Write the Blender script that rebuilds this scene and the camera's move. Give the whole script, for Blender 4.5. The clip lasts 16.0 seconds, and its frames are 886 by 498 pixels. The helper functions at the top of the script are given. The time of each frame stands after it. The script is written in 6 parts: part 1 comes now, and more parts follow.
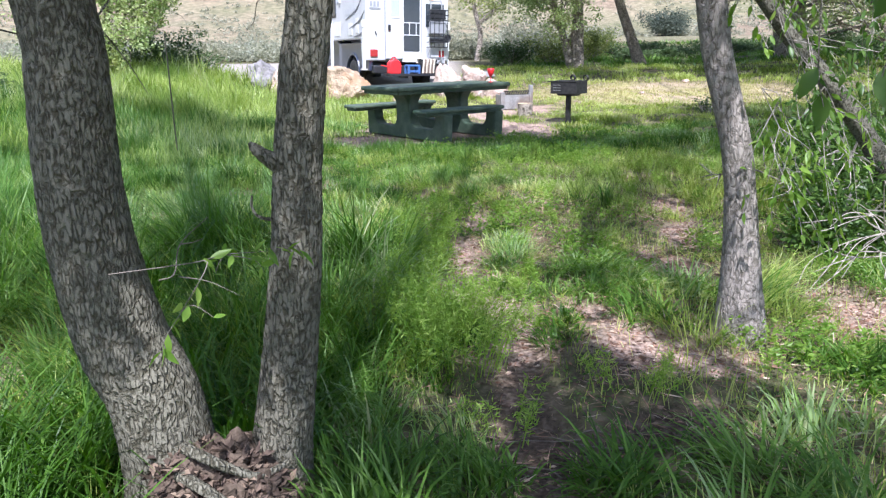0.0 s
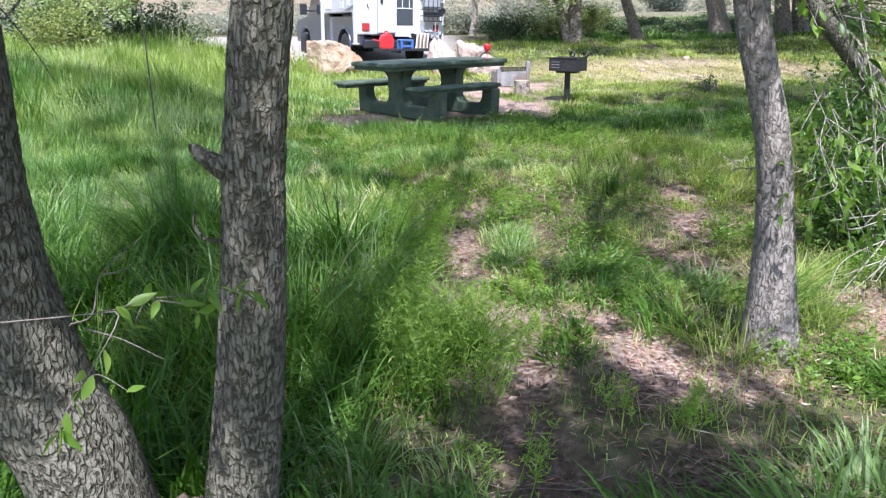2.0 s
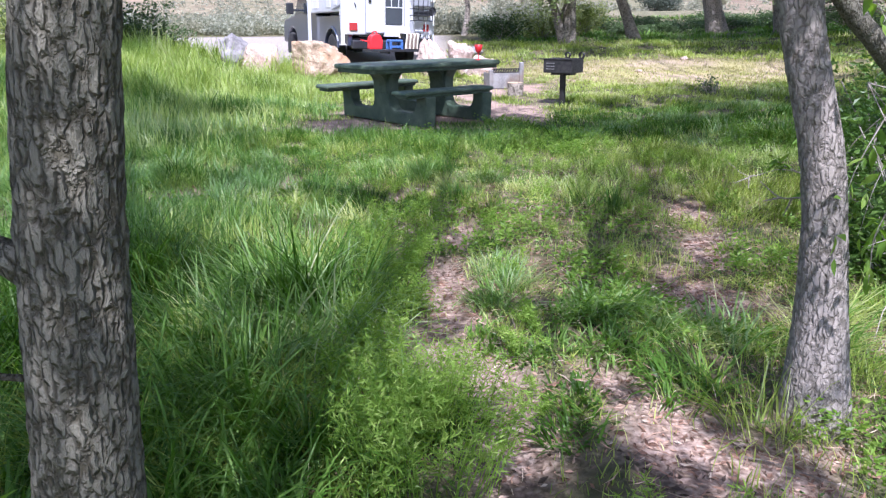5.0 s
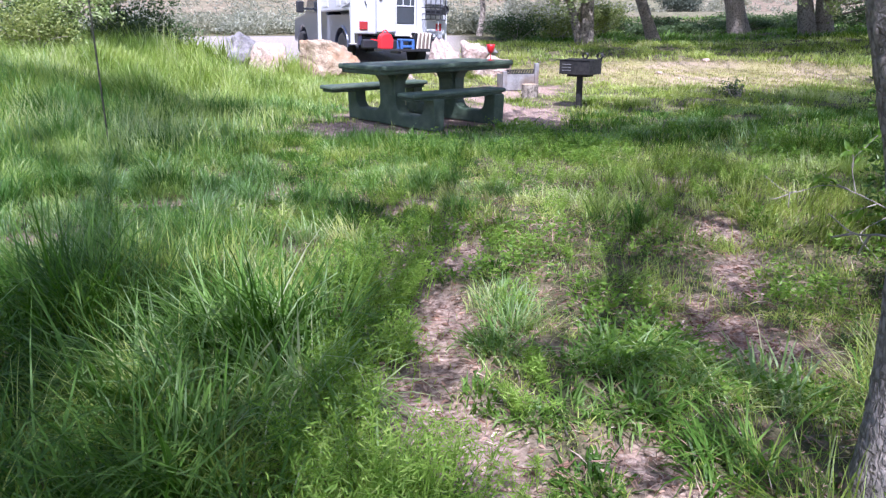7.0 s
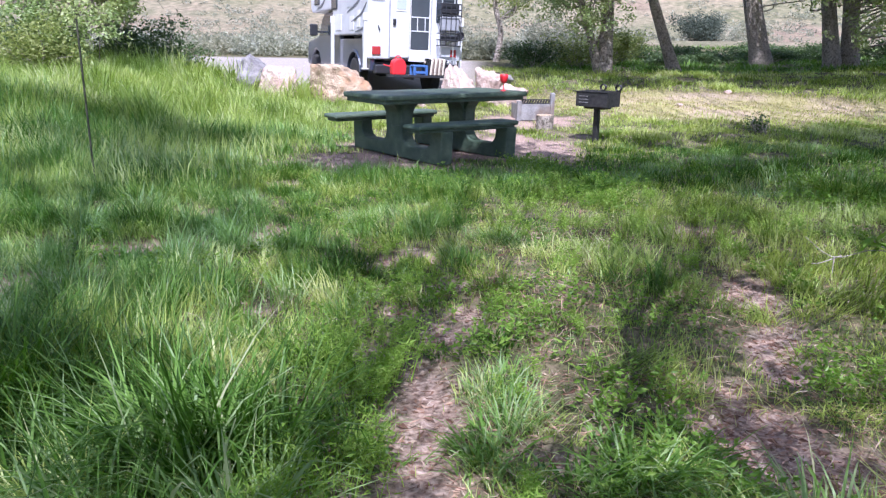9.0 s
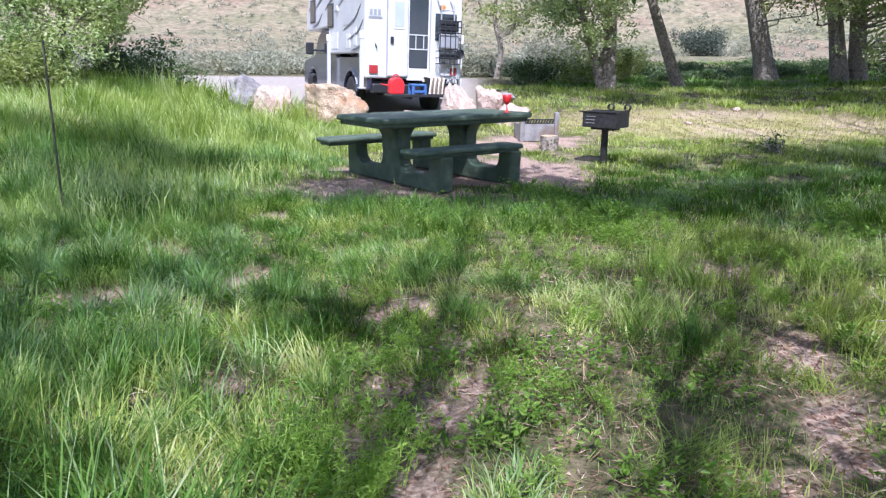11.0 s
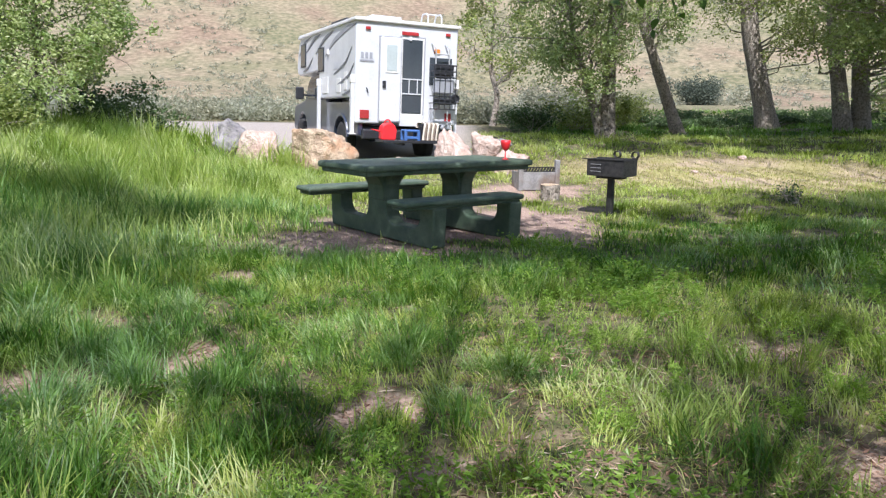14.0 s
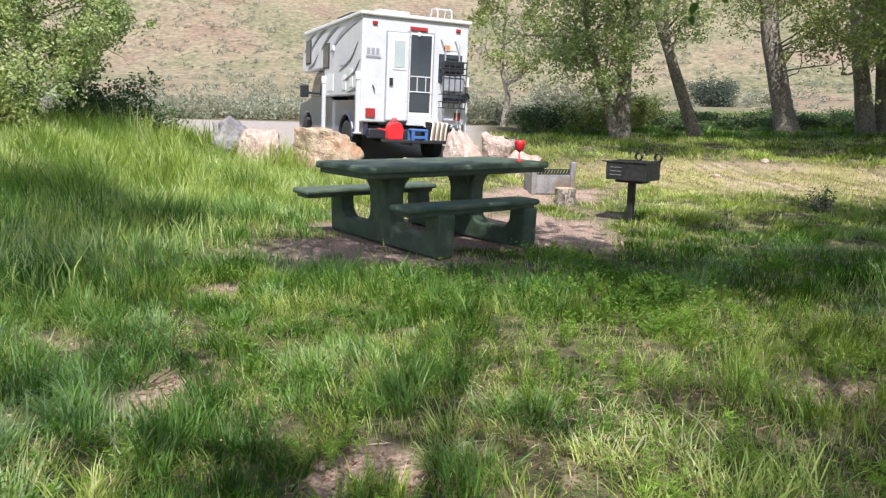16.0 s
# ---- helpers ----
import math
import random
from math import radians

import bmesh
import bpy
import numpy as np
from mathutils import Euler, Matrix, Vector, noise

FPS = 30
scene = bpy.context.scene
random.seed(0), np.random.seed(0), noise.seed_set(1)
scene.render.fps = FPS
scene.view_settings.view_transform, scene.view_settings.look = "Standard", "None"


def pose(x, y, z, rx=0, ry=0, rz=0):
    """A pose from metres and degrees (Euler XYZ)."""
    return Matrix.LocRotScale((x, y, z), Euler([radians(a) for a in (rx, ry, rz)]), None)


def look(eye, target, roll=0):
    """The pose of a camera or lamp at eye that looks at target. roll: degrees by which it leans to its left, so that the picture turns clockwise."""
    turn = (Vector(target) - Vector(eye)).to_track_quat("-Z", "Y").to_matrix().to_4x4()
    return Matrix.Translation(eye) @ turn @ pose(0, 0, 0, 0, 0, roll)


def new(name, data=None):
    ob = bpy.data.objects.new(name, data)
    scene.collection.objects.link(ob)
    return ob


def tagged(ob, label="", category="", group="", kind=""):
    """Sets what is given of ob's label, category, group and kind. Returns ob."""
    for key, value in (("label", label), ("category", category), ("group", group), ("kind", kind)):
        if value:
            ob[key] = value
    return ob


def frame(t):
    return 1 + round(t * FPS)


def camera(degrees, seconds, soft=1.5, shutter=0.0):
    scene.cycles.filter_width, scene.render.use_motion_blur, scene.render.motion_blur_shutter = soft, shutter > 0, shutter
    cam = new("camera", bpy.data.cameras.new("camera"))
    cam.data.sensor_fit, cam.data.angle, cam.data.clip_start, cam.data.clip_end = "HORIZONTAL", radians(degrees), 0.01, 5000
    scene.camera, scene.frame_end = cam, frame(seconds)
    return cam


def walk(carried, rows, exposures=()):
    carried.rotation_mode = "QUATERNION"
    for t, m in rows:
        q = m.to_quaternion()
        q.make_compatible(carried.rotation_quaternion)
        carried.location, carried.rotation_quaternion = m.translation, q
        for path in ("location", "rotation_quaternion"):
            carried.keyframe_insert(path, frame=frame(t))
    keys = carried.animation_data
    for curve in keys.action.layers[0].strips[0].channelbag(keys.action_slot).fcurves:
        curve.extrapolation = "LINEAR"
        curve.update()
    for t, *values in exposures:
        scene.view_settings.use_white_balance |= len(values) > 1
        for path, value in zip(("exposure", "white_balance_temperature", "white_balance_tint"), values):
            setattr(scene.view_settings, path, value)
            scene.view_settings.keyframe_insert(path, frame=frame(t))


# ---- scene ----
cam = camera(62.6, 16.0, 1.3)
PATH = [
    (0, (0.182, 0.122, 1.341), (0.139, 2.05, 0.81), -0.8),
    (0.5, (0.197, 0.231, 1.334), (0.155, 2.153, 0.784), -0.7),
    (1, (0.196, 0.321, 1.327), (0.158, 2.239, 0.759), -0.6),
    (1.5, (0.187, 0.444, 1.325), (0.154, 2.356, 0.741), -0.5),
    (2, (0.166, 0.56, 1.341), (0.142, 2.47, 0.747), -0.4),
    (2.5, (0.159, 0.645, 1.364), (0.143, 2.553, 0.764), -0.3),
    (3, (0.159, 0.732, 1.362), (0.151, 2.638, 0.757), -0.3),
    (3.5, (0.172, 0.819, 1.353), (0.166, 2.727, 0.751), -0.4),
    (4, (0.202, 0.945, 1.349), (0.197, 2.854, 0.751), -0.4),
    (4.2, (0.211, 0.994, 1.354), (0.211, 2.904, 0.758), -0.4),
    (6.5, (0.277, 1.561, 1.306), (0.236, 3.47, 0.712), -0.4),
    (7, (0.314, 1.726, 1.306), (0.266, 3.635, 0.713), -0.2),
    (7.5, (0.36, 1.866, 1.313), (0.309, 3.775, 0.719), 0.1),
    (8, (0.403, 2.022, 1.345), (0.354, 3.933, 0.757), 0.7),
    (8.5, (0.413, 2.139, 1.367), (0.343, 4.056, 0.801), 1.2),
    (9, (0.404, 2.291, 1.368), (0.316, 4.216, 0.831), 0.9),
    (9.5, (0.384, 2.442, 1.372), (0.295, 4.373, 0.857), 0.5),
    (10, (0.364, 2.603, 1.389), (0.281, 4.539, 0.893), 0.4),
    (10.2, (0.357, 2.661, 1.402), (0.274, 4.596, 0.904), 0.4),
    (12.3, (0.424, 3.308, 1.393), (0.315, 5.252, 0.934), 0.7),
    (12.5, (0.393, 3.362, 1.354), (0.293, 5.312, 0.919), 0.7),
    (13, (0.361, 3.518, 1.366), (0.262, 5.471, 0.946), 0.8),
    (13.5, (0.354, 3.646, 1.357), (0.261, 5.603, 0.956), 0.8),
    (14, (0.37, 3.793, 1.336), (0.289, 5.757, 0.964), 0.8),
    (14.5, (0.384, 3.945, 1.332), (0.307, 5.914, 0.99), 1.0),
    (15, (0.387, 4.098, 1.332), (0.296, 6.07, 1.007), 1.3),
    (15.5, (0.383, 4.242, 1.309), (0.279, 6.209, 0.964), 1.3),
    (16, (0.349, 4.425, 1.3), (0.245, 6.387, 0.93), 1.2),
]
walk(cam, [(t, look(eye, target, roll)) for t, eye, target, roll in PATH],
     [(0, 1.00, 5380, 19), (3.5, 1.00, 5330, 22), (7, 0.94, 5220, 29), (10, 0.82, 5220, 25), (13, 0.71, 5500, 18), (16, 0.58, 5900, 15)])

# ---------------------------------------------------------------- world and sun
SUN_EL = radians(55)
world = bpy.data.worlds.new("sky")
scene.world = world
world.use_nodes = True
wn = world.node_tree.nodes
sky = wn.new("ShaderNodeTexSky")
sky.sky_type = "NISHITA"
sky.sun_disc = False
sky.sun_elevation = SUN_EL
sky.sun_rotation = radians(180)
sky.dust_density = 2.2
sky.ozone_density = 0.6
world.node_tree.links.new(sky.outputs[0], wn["Background"].inputs[0])
wn["Background"].inputs[1].default_value = 0.115
sun_data = bpy.data.lights.new("sun", "SUN")
sun_data.energy = 5.0
sun_data.angle = radians(0.6)
sun_data.color = (1.0, 0.95, 0.86)
sun = new("sun", sun_data)
sun.matrix_world = look((0.6, -10, 14.3), (0, 0, 0))

rng = np.random.default_rng(7)


# ---------------------------------------------------------------- helpers of this scene
def lattice(ix, iy, seed):
    h = (ix * 374761393 + iy * 668265263 + seed * 974711) & 0xFFFFFFFF
    h = ((h ^ (h >> 13)) * 1274126177) & 0xFFFFFFFF
    return ((h ^ (h >> 16)) & 0xFFFF) / 65535.0


def vn(x, y, size, seed=0):
    """Smooth value noise in 0..1 with features of that size."""
    x, y = np.asarray(x, float) / size, np.asarray(y, float) / size
    ix, iy = np.floor(x).astype(np.int64), np.floor(y).astype(np.int64)
    fx, fy = x - ix, y - iy
    fx, fy = fx * fx * (3 - 2 * fx), fy * fy * (3 - 2 * fy)
    a = lattice(ix, iy, seed) * (1 - fx) + lattice(ix + 1, iy, seed) * fx
    b = lattice(ix, iy + 1, seed) * (1 - fx) + lattice(ix + 1, iy + 1, seed) * fx
    return a * (1 - fy) + b * fy


def step(a, b, v):
    u = np.clip((np.asarray(v, float) - a) / (b - a), 0, 1)
    return u * u * (3 - 2 * u)


def blob(x, y, cx, cy, rx, ry):
    """1 in the middle of an ellipse, 0 from its edge on."""
    return np.clip(1 - ((x - cx) / rx) ** 2 - ((y - cy) / ry) ** 2, 0, 1)


def ground_z(x, y):
    x, y = np.asarray(x, float), np.asarray(y, float)
    z = np.interp(y, [-30, 13, 17, 20, 25, 33, 40, 46, 60, 90, 140, 220, 700],
                  [0, 0, 0.15, 0.33, 0.66, 0.85, 1.2, 1.7, 6, 19, 42, 76, 120])
    z = z + 0.60 * step(3.6, 7.2, -x) * step(6, 14, y) * (1 - step(18, 23, y))
    z = z + 0.25 * step(8, 14, x) * step(12, 26, y) * (1 - step(32, 40, y))
    z = z + 0.36 * step(2, 7, x) * step(33, 39.5, y) * (1 - step(46, 50, y))
    z = z - 0.13 * step(0.9, 1.7, x) * (1 - step(5.2, 7.5, y))
    z = z - 0.35 * step(2.6, 5.0, x) * (1 - step(6, 9, y))
    near = 1 - step(20, 30, y)
    z = z + near * 0.07 * (vn(x, y, 1.3, 3) - 0.5) + near * 0.03 * (vn(x, y, 0.35, 4) - 0.5)
    far = step(42, 60, y)
    z = z + far * (3.0 * (vn(x, y, 28, 5) - 0.5) + 0.7 * (vn(x, y, 6, 6) - 0.5) + 9 * (vn(x, y, 80, 8) - 0.5))
    return z


BARE_PATCHES = [(1.15, 3.42, 0.55, 0.26), (1.03, 2.62, 0.30, 0.20), (1.64, 5.12, 0.26, 0.52), (1.92, 6.40, 0.30, 0.34), (1.70, 4.70, 0.36, 0.40),
                (0.88, 3.60, 0.22, 0.20), (0.86, 4.68, 0.26, 0.20), (2.12, 8.04, 0.34, 0.20), (2.02, 5.85, 0.26, 0.30), (0.05, 4.32, 0.17, 0.26),
                (-0.05, 4.62, 0.17, 0.17), (0.48, 5.95, 0.20, 0.16), (-0.08, 5.42, 0.20, 0.20), (0.10, 5.92, 0.20, 0.16), (-0.05, 6.80, 0.26, 0.20),
                (-1.90, 7.04, 0.32, 0.24), (-2.25, 6.30, 0.32, 0.22), (-1.80, 4.76, 0.26, 0.22)]
BARE_PATCHES += [(-1.22, 7.50, 0.30, 0.16), (-2.10, 8.10, 0.30, 0.18), (-1.12, 7.75, 0.26, 0.14), (-1.15, 7.34, 0.22, 0.12), (-1.42, 9.50, 0.30, 0.22), (-2.25, 10.04, 0.26, 0.22),
                 (-0.83, 5.66, 0.20, 0.16), (2.45, 4.0, 0.55, 0.70), (-1.95, 2.9, 0.35, 0.45), (0.45, 2.5, 0.30, 0.40), (1.05, 3.2, 0.42, 0.22), (1.35, 3.35, 0.4, 0.26)]


def bare(x, y):
    """How bare the soil is: the trodden path, the ground round the table, worn patches."""
    x, y = np.asarray(x, float), np.asarray(y, float)
    wob = 0.5 * (vn(x, y, 0.7, 11) - 0.5) + 0.26 * (vn(x, y, 0.24, 17) - 0.5)
    px = np.interp(y, [0, 2.2, 2.8, 3.2, 3.6, 4.1, 4.7, 5.2, 5.9, 6.6, 7.1, 7.9, 8.6], [0.62, 0.54, 0.46, 0.40, 0.36, 0.24, 0.35, 0.22, 0.28, 0.42, 0.47, 0.38, 0.40])
    pw = np.interp(y, [0, 2.4, 3.4, 4.7, 6.8, 8.2, 9.2], [0.36, 0.26, 0.17, 0.17, 0.14, 0.09, 0.05]) * (0.35 + 1.15 * vn(x, y, 0.40, 14))
    b = np.clip(1.25 - np.abs(x - px + 0.5 * wob) / pw, 0, 1) * (1 - step(7.6, 8.6, y)) * (1 - step(4.9, 5.6, y) * 0.95 * step(0.30, 0.52, vn(x, y, 0.33, 15)))
    blot = vn(x, y, 0.20, 12)
    for cx, cy, rx, ry in BARE_PATCHES:
        b = np.maximum(b, np.clip(1.7 * blob(x + 0.7 * wob, y + 0.7 * wob, cx, cy, rx, ry) - 0.8 * blot + 0.12, 0, 1))
    b = np.maximum(b, 1.8 * blob(x + 2 * wob, y + 2 * wob, 0.0, 12.0, 2.1, 1.35))
    b = np.maximum(b, 1.8 * blob(x + 2 * wob, y + 2 * wob, 1.3, 13.2, 0.9, 1.2))
    b = np.maximum(b, 1.6 * blob(x + 2 * wob, y + 2 * wob, 1.4, 15.7, 1.0, 0.9))
    b = np.maximum(b, 1.6 * blob(x + 2 * wob, y + 2 * wob, 0.4, 14.6, 0.8, 1.0))
    return np.clip(b * (0.72 + 0.45 * vn(x, y, 0.16, 13)), 0, 1)


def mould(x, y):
    """Soil darkened below the near trees, for leaf mould and for the shade there."""
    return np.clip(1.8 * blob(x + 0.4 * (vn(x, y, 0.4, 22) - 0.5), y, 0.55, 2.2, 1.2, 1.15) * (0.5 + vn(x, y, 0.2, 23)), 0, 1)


def gravel(x, y):
    lane = step(-11.5, -10, x) * (1 - step(-0.3, 0.9, x)) * step(19.0, 20.2, y + 0.05 * np.abs(x + 1)) * (1 - step(31, 32.5, y))
    left = step(-40, -12, x) * (1 - step(-9, -8, x)) * step(24, 26, y) * (1 - step(31, 32.5, y))
    road = step(1, 4, x) * step(39.3, 40.0, y - 0.16 * x) * (1 - step(42.8, 43.5, y - 0.16 * x))
    return np.maximum(np.maximum(lane, left), road)


def dry(x, y):
    return np.clip(1.7 * blob(x + 0.8 * (vn(x, y, 1.5, 21) - 0.5), y, 5.7, 18.3, 4.6, 2.9), 0, 1)


def link(nt, a, b):
    nt.links.new(a, b)


def material(name, low, high, size=0.1, rough=0.8, bump=0.3, fine=None, metal=0.0, stain=None, stretch=(1, 1, 1), vary=0.0, spec=0.4, bump_dist=0.01):
    """Two colours mixed by coarse and fine noise in metres, relief by the fine one, stains of a third colour."""
    m = bpy.data.materials.new(name)
    m.use_nodes = True
    nt = m.node_tree
    bs = nt.nodes["Principled BSDF"]
    tc = nt.nodes.new("ShaderNodeTexCoord")
    mp = nt.nodes.new("ShaderNodeMapping")
    mp.inputs["Scale"].default_value = stretch
    link(nt, tc.outputs["Object"], mp.inputs[0])
    n1 = nt.nodes.new("ShaderNodeTexNoise")
    n1.inputs["Scale"].default_value = 1 / size
    n1.inputs["Detail"].default_value = 5
    n2 = nt.nodes.new("ShaderNodeTexNoise")
    n2.inputs["Scale"].default_value = 1 / (fine or size / 8)
    n2.inputs["Detail"].default_value = 4
    for n in (n1, n2):
        link(nt, mp.outputs[0], n.inputs["Vector"])
    add = nt.nodes.new("ShaderNodeMath")
    add.operation = "MULTIPLY_ADD"
    link(nt, n2.outputs[0], add.inputs[0])
    add.inputs[1].default_value = 0.6
    link(nt, n1.outputs[0], add.inputs[2])
    rmp = nt.nodes.new("ShaderNodeValToRGB")
    rmp.color_ramp.elements[0].position = 0.55
    rmp.color_ramp.elements[1].position = 1.05
    rmp.color_ramp.elements[0].color = (*low, 1)
    rmp.color_ramp.elements[1].color = (*high, 1)
    link(nt, add.outputs[0], rmp.inputs[0])
    col = rmp.outputs[0]
    if stain:
        n3 = nt.nodes.new("ShaderNodeTexNoise")
        n3.inputs["Scale"].default_value = 0.37 / size
        n3.inputs["Detail"].default_value = 6
        link(nt, tc.outputs["Object"], n3.inputs["Vector"])
        r3 = nt.nodes.new("ShaderNodeValToRGB")
        r3.color_ramp.elements[0].position = 0.5
        r3.color_ramp.elements[1].position = 0.68
        link(nt, n3.outputs[0], r3.inputs[0])
        mx = nt.nodes.new("ShaderNodeMixRGB")
        mx.inputs[2].default_value = (*stain, 1)
        link(nt, r3.outputs[0], mx.inputs[0])
        link(nt, col, mx.inputs[1])
        col = mx.outputs[0]
    if vary:
        oi = nt.nodes.new("ShaderNodeObjectInfo")
        hs = nt.nodes.new("ShaderNodeHueSaturation")
        mr = nt.nodes.new("ShaderNodeMapRange")
        mr.inputs[3].default_value, mr.inputs[4].default_value = 1 - vary, 1 + vary
        link(nt, oi.outputs["Random"], mr.inputs[0])
        link(nt, mr.outputs[0], hs.inputs["Value"])
        link(nt, col, hs.inputs["Color"])
        col = hs.outputs[0]
    link(nt, col, bs.inputs["Base Color"])
    bs.inputs["Roughness"].default_value = rough
    bs.inputs["Metallic"].default_value = metal
    bs.inputs["Specular IOR Level"].default_value = spec
    if bump:
        bp = nt.nodes.new("ShaderNodeBump")
        bp.inputs["Strength"].default_value = bump
        bp.inputs["Distance"].default_value = bump_dist
        link(nt, add.outputs[0], bp.inputs["Height"])
        link(nt, bp.outputs[0], bs.inputs["Normal"])
    return m


def leaf_material(name, colours, rough=0.5, through_light=0.35, patch=1.5, tint=None, spec=0.35, tufted=False):
    """Blades and leaves: each island its own tone, slow change over the ground, light passing through."""
    m = bpy.data.materials.new(name)
    m.use_nodes = True
    nt = m.node_tree
    bs = nt.nodes["Principled BSDF"]
    geo = nt.nodes.new("ShaderNodeNewGeometry")
    rmp = nt.nodes.new("ShaderNodeValToRGB")
    els = rmp.color_ramp.elements
    while len(els) < len(colours):
        els.new(0.5)
    for i, (pos, c) in enumerate(colours):
        els[i].position = pos
        els[i].color = (*c, 1)
    if tufted:
        ton = nt.nodes.new("ShaderNodeAttribute")
        ton.attribute_name = "tone"
        avg = nt.nodes.new("ShaderNodeMix")
        avg.inputs[0].default_value = 0.66
        link(nt, geo.outputs["Random Per Island"], avg.inputs[2])
        link(nt, ton.outputs["Fac"], avg.inputs[3])
        link(nt, avg.outputs[0], rmp.inputs[0])
    else:
        link(nt, geo.outputs["Random Per Island"], rmp.inputs[0])
    col = rmp.outputs[0]
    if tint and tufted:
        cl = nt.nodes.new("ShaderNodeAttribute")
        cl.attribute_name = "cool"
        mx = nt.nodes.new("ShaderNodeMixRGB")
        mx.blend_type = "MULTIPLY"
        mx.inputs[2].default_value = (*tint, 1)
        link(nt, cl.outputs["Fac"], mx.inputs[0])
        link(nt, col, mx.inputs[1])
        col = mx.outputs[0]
    elif tint:
        tc = nt.nodes.new("ShaderNodeTexCoord")
        n1 = nt.nodes.new("ShaderNodeTexNoise")
        n1.inputs["Scale"].default_value = 1 / patch
        n1.inputs["Detail"].default_value = 3
        link(nt, tc.outputs["Object"], n1.inputs["Vector"])
        r2 = nt.nodes.new("ShaderNodeValToRGB")
        r2.color_ramp.elements[0].position, r2.color_ramp.elements[1].position = 0.42, 0.62
        link(nt, n1.outputs[0], r2.inputs[0])
        mx = nt.nodes.new("ShaderNodeMixRGB")
        mx.blend_type = "MULTIPLY"
        mx.inputs[2].default_value = (*tint, 1)
        link(nt, r2.outputs[0], mx.inputs[0])
        link(nt, col, mx.inputs[1])
        col = mx.outputs[0]
    link(nt, col, bs.inputs["Base Color"])
    bs.inputs["Roughness"].default_value = rough
    bs.inputs["Specular IOR Level"].default_value = spec
    tr = nt.nodes.new("ShaderNodeBsdfTranslucent")
    hs = nt.nodes.new("ShaderNodeHueSaturation")
    hs.inputs["Saturation"].default_value = 1.15
    hs.inputs["Value"].default_value = 1.5
    link(nt, col, hs.inputs["Color"])
    link(nt, hs.outputs[0], tr.inputs[0])
    ms = nt.nodes.new("ShaderNodeMixShader")
    ms.inputs[0].default_value = through_light
    link(nt, bs.outputs[0], ms.inputs[1])
    link(nt, tr.outputs[0], ms.inputs[2])
    link(nt, ms.outputs[0], nt.nodes["Material Output"].inputs[0])
    return m


def plain(name, col, rough=0.5, metal=0.0, spec=0.5, coat=0.0, size=0.3, dirt=0.12):
    """Painted or moulded stuff: nearly one colour, a little dirt and uneven gloss."""
    m = material(name, [c * (1 - dirt) for c in col], [min(c * (1 + dirt * 0.3), 1) for c in col], size, rough, 0.04, None, metal, None, (1, 1, 1), 0.0, spec)
    m.node_tree.nodes["Principled BSDF"].inputs["Coat Weight"].default_value = coat
    return m


def mesh_np(name, verts, tris=None, quads=None, smooth=True):
    """A mesh from arrays of corners, triangles and quads."""
    me = bpy.data.meshes.new(name)
    verts = np.asarray(verts, np.float32).reshape(-1, 3)
    tris = np.zeros((0, 3), np.int32) if tris is None else np.asarray(tris, np.int32).reshape(-1, 3)
    quads = np.zeros((0, 4), np.int32) if quads is None else np.asarray(quads, np.int32).reshape(-1, 4)
    me.vertices.add(len(verts))
    me.vertices.foreach_set("co", verts.ravel())
    loops = np.concatenate([tris.ravel(), quads.ravel()]).astype(np.int32)
    me.loops.add(len(loops))
    me.loops.foreach_set("vertex_index", loops)
    starts = np.concatenate([np.arange(len(tris)) * 3, 3 * len(tris) + np.arange(len(quads)) * 4]).astype(np.int32)
    me.polygons.add(len(starts))
    me.polygons.foreach_set("loop_start", starts)
    me.polygons.foreach_set("use_smooth", np.full(len(starts), smooth))
    me.update(calc_edges=True)
    return me


def hang(ob, parent):
    if parent is not None:
        ob.parent = parent
    return ob


def thing_np(name, verts, tris, quads, mat, parent=None, smooth=True, label=""):
    me = mesh_np(name, verts, tris, quads, smooth)
    me.materials.append(mat)
    return tagged(hang(new(name, me), parent), label)


def part(name, bm, mat, parent=None, label="", smooth=False):
    """Links a bmesh as one mesh object under a thing or under a part."""
    for f in bm.faces:
        f.smooth = smooth
    me = bpy.data.meshes.new(name)
    bm.to_mesh(me)
    bm.free()
    me.materials.append(mat)
    return tagged(hang(new(name, me), parent), label)


def base(name, m, label, category, group="", kind=""):
    ob = new(name)
    ob.matrix_world = m
    return tagged(ob, label, category, group, kind)


def box(sx, sy, sz, at=(0, 0, 0), bevel=0.0, turn=None, bm=None, seg=2):
    bm2 = bmesh.new()
    bmesh.ops.create_cube(bm2, size=1)
    bmesh.ops.scale(bm2, vec=(sx, sy, sz), verts=bm2.verts)
    if bevel:
        bmesh.ops.bevel(bm2, geom=bm2.edges[:], offset=bevel, segments=seg, affect="EDGES", profile=0.5)
    return into(bm2, Matrix.Translation(at) @ (turn or Matrix()), bm)


def into(bm2, m, bm=None):
    bmesh.ops.transform(bm2, matrix=m, verts=bm2.verts)
    if bm is None:
        return bm2
    tmp = bpy.data.meshes.new("tmp")
    bm2.to_mesh(tmp)
    bm2.free()
    bm.from_mesh(tmp)
    bpy.data.meshes.remove(tmp)
    return bm


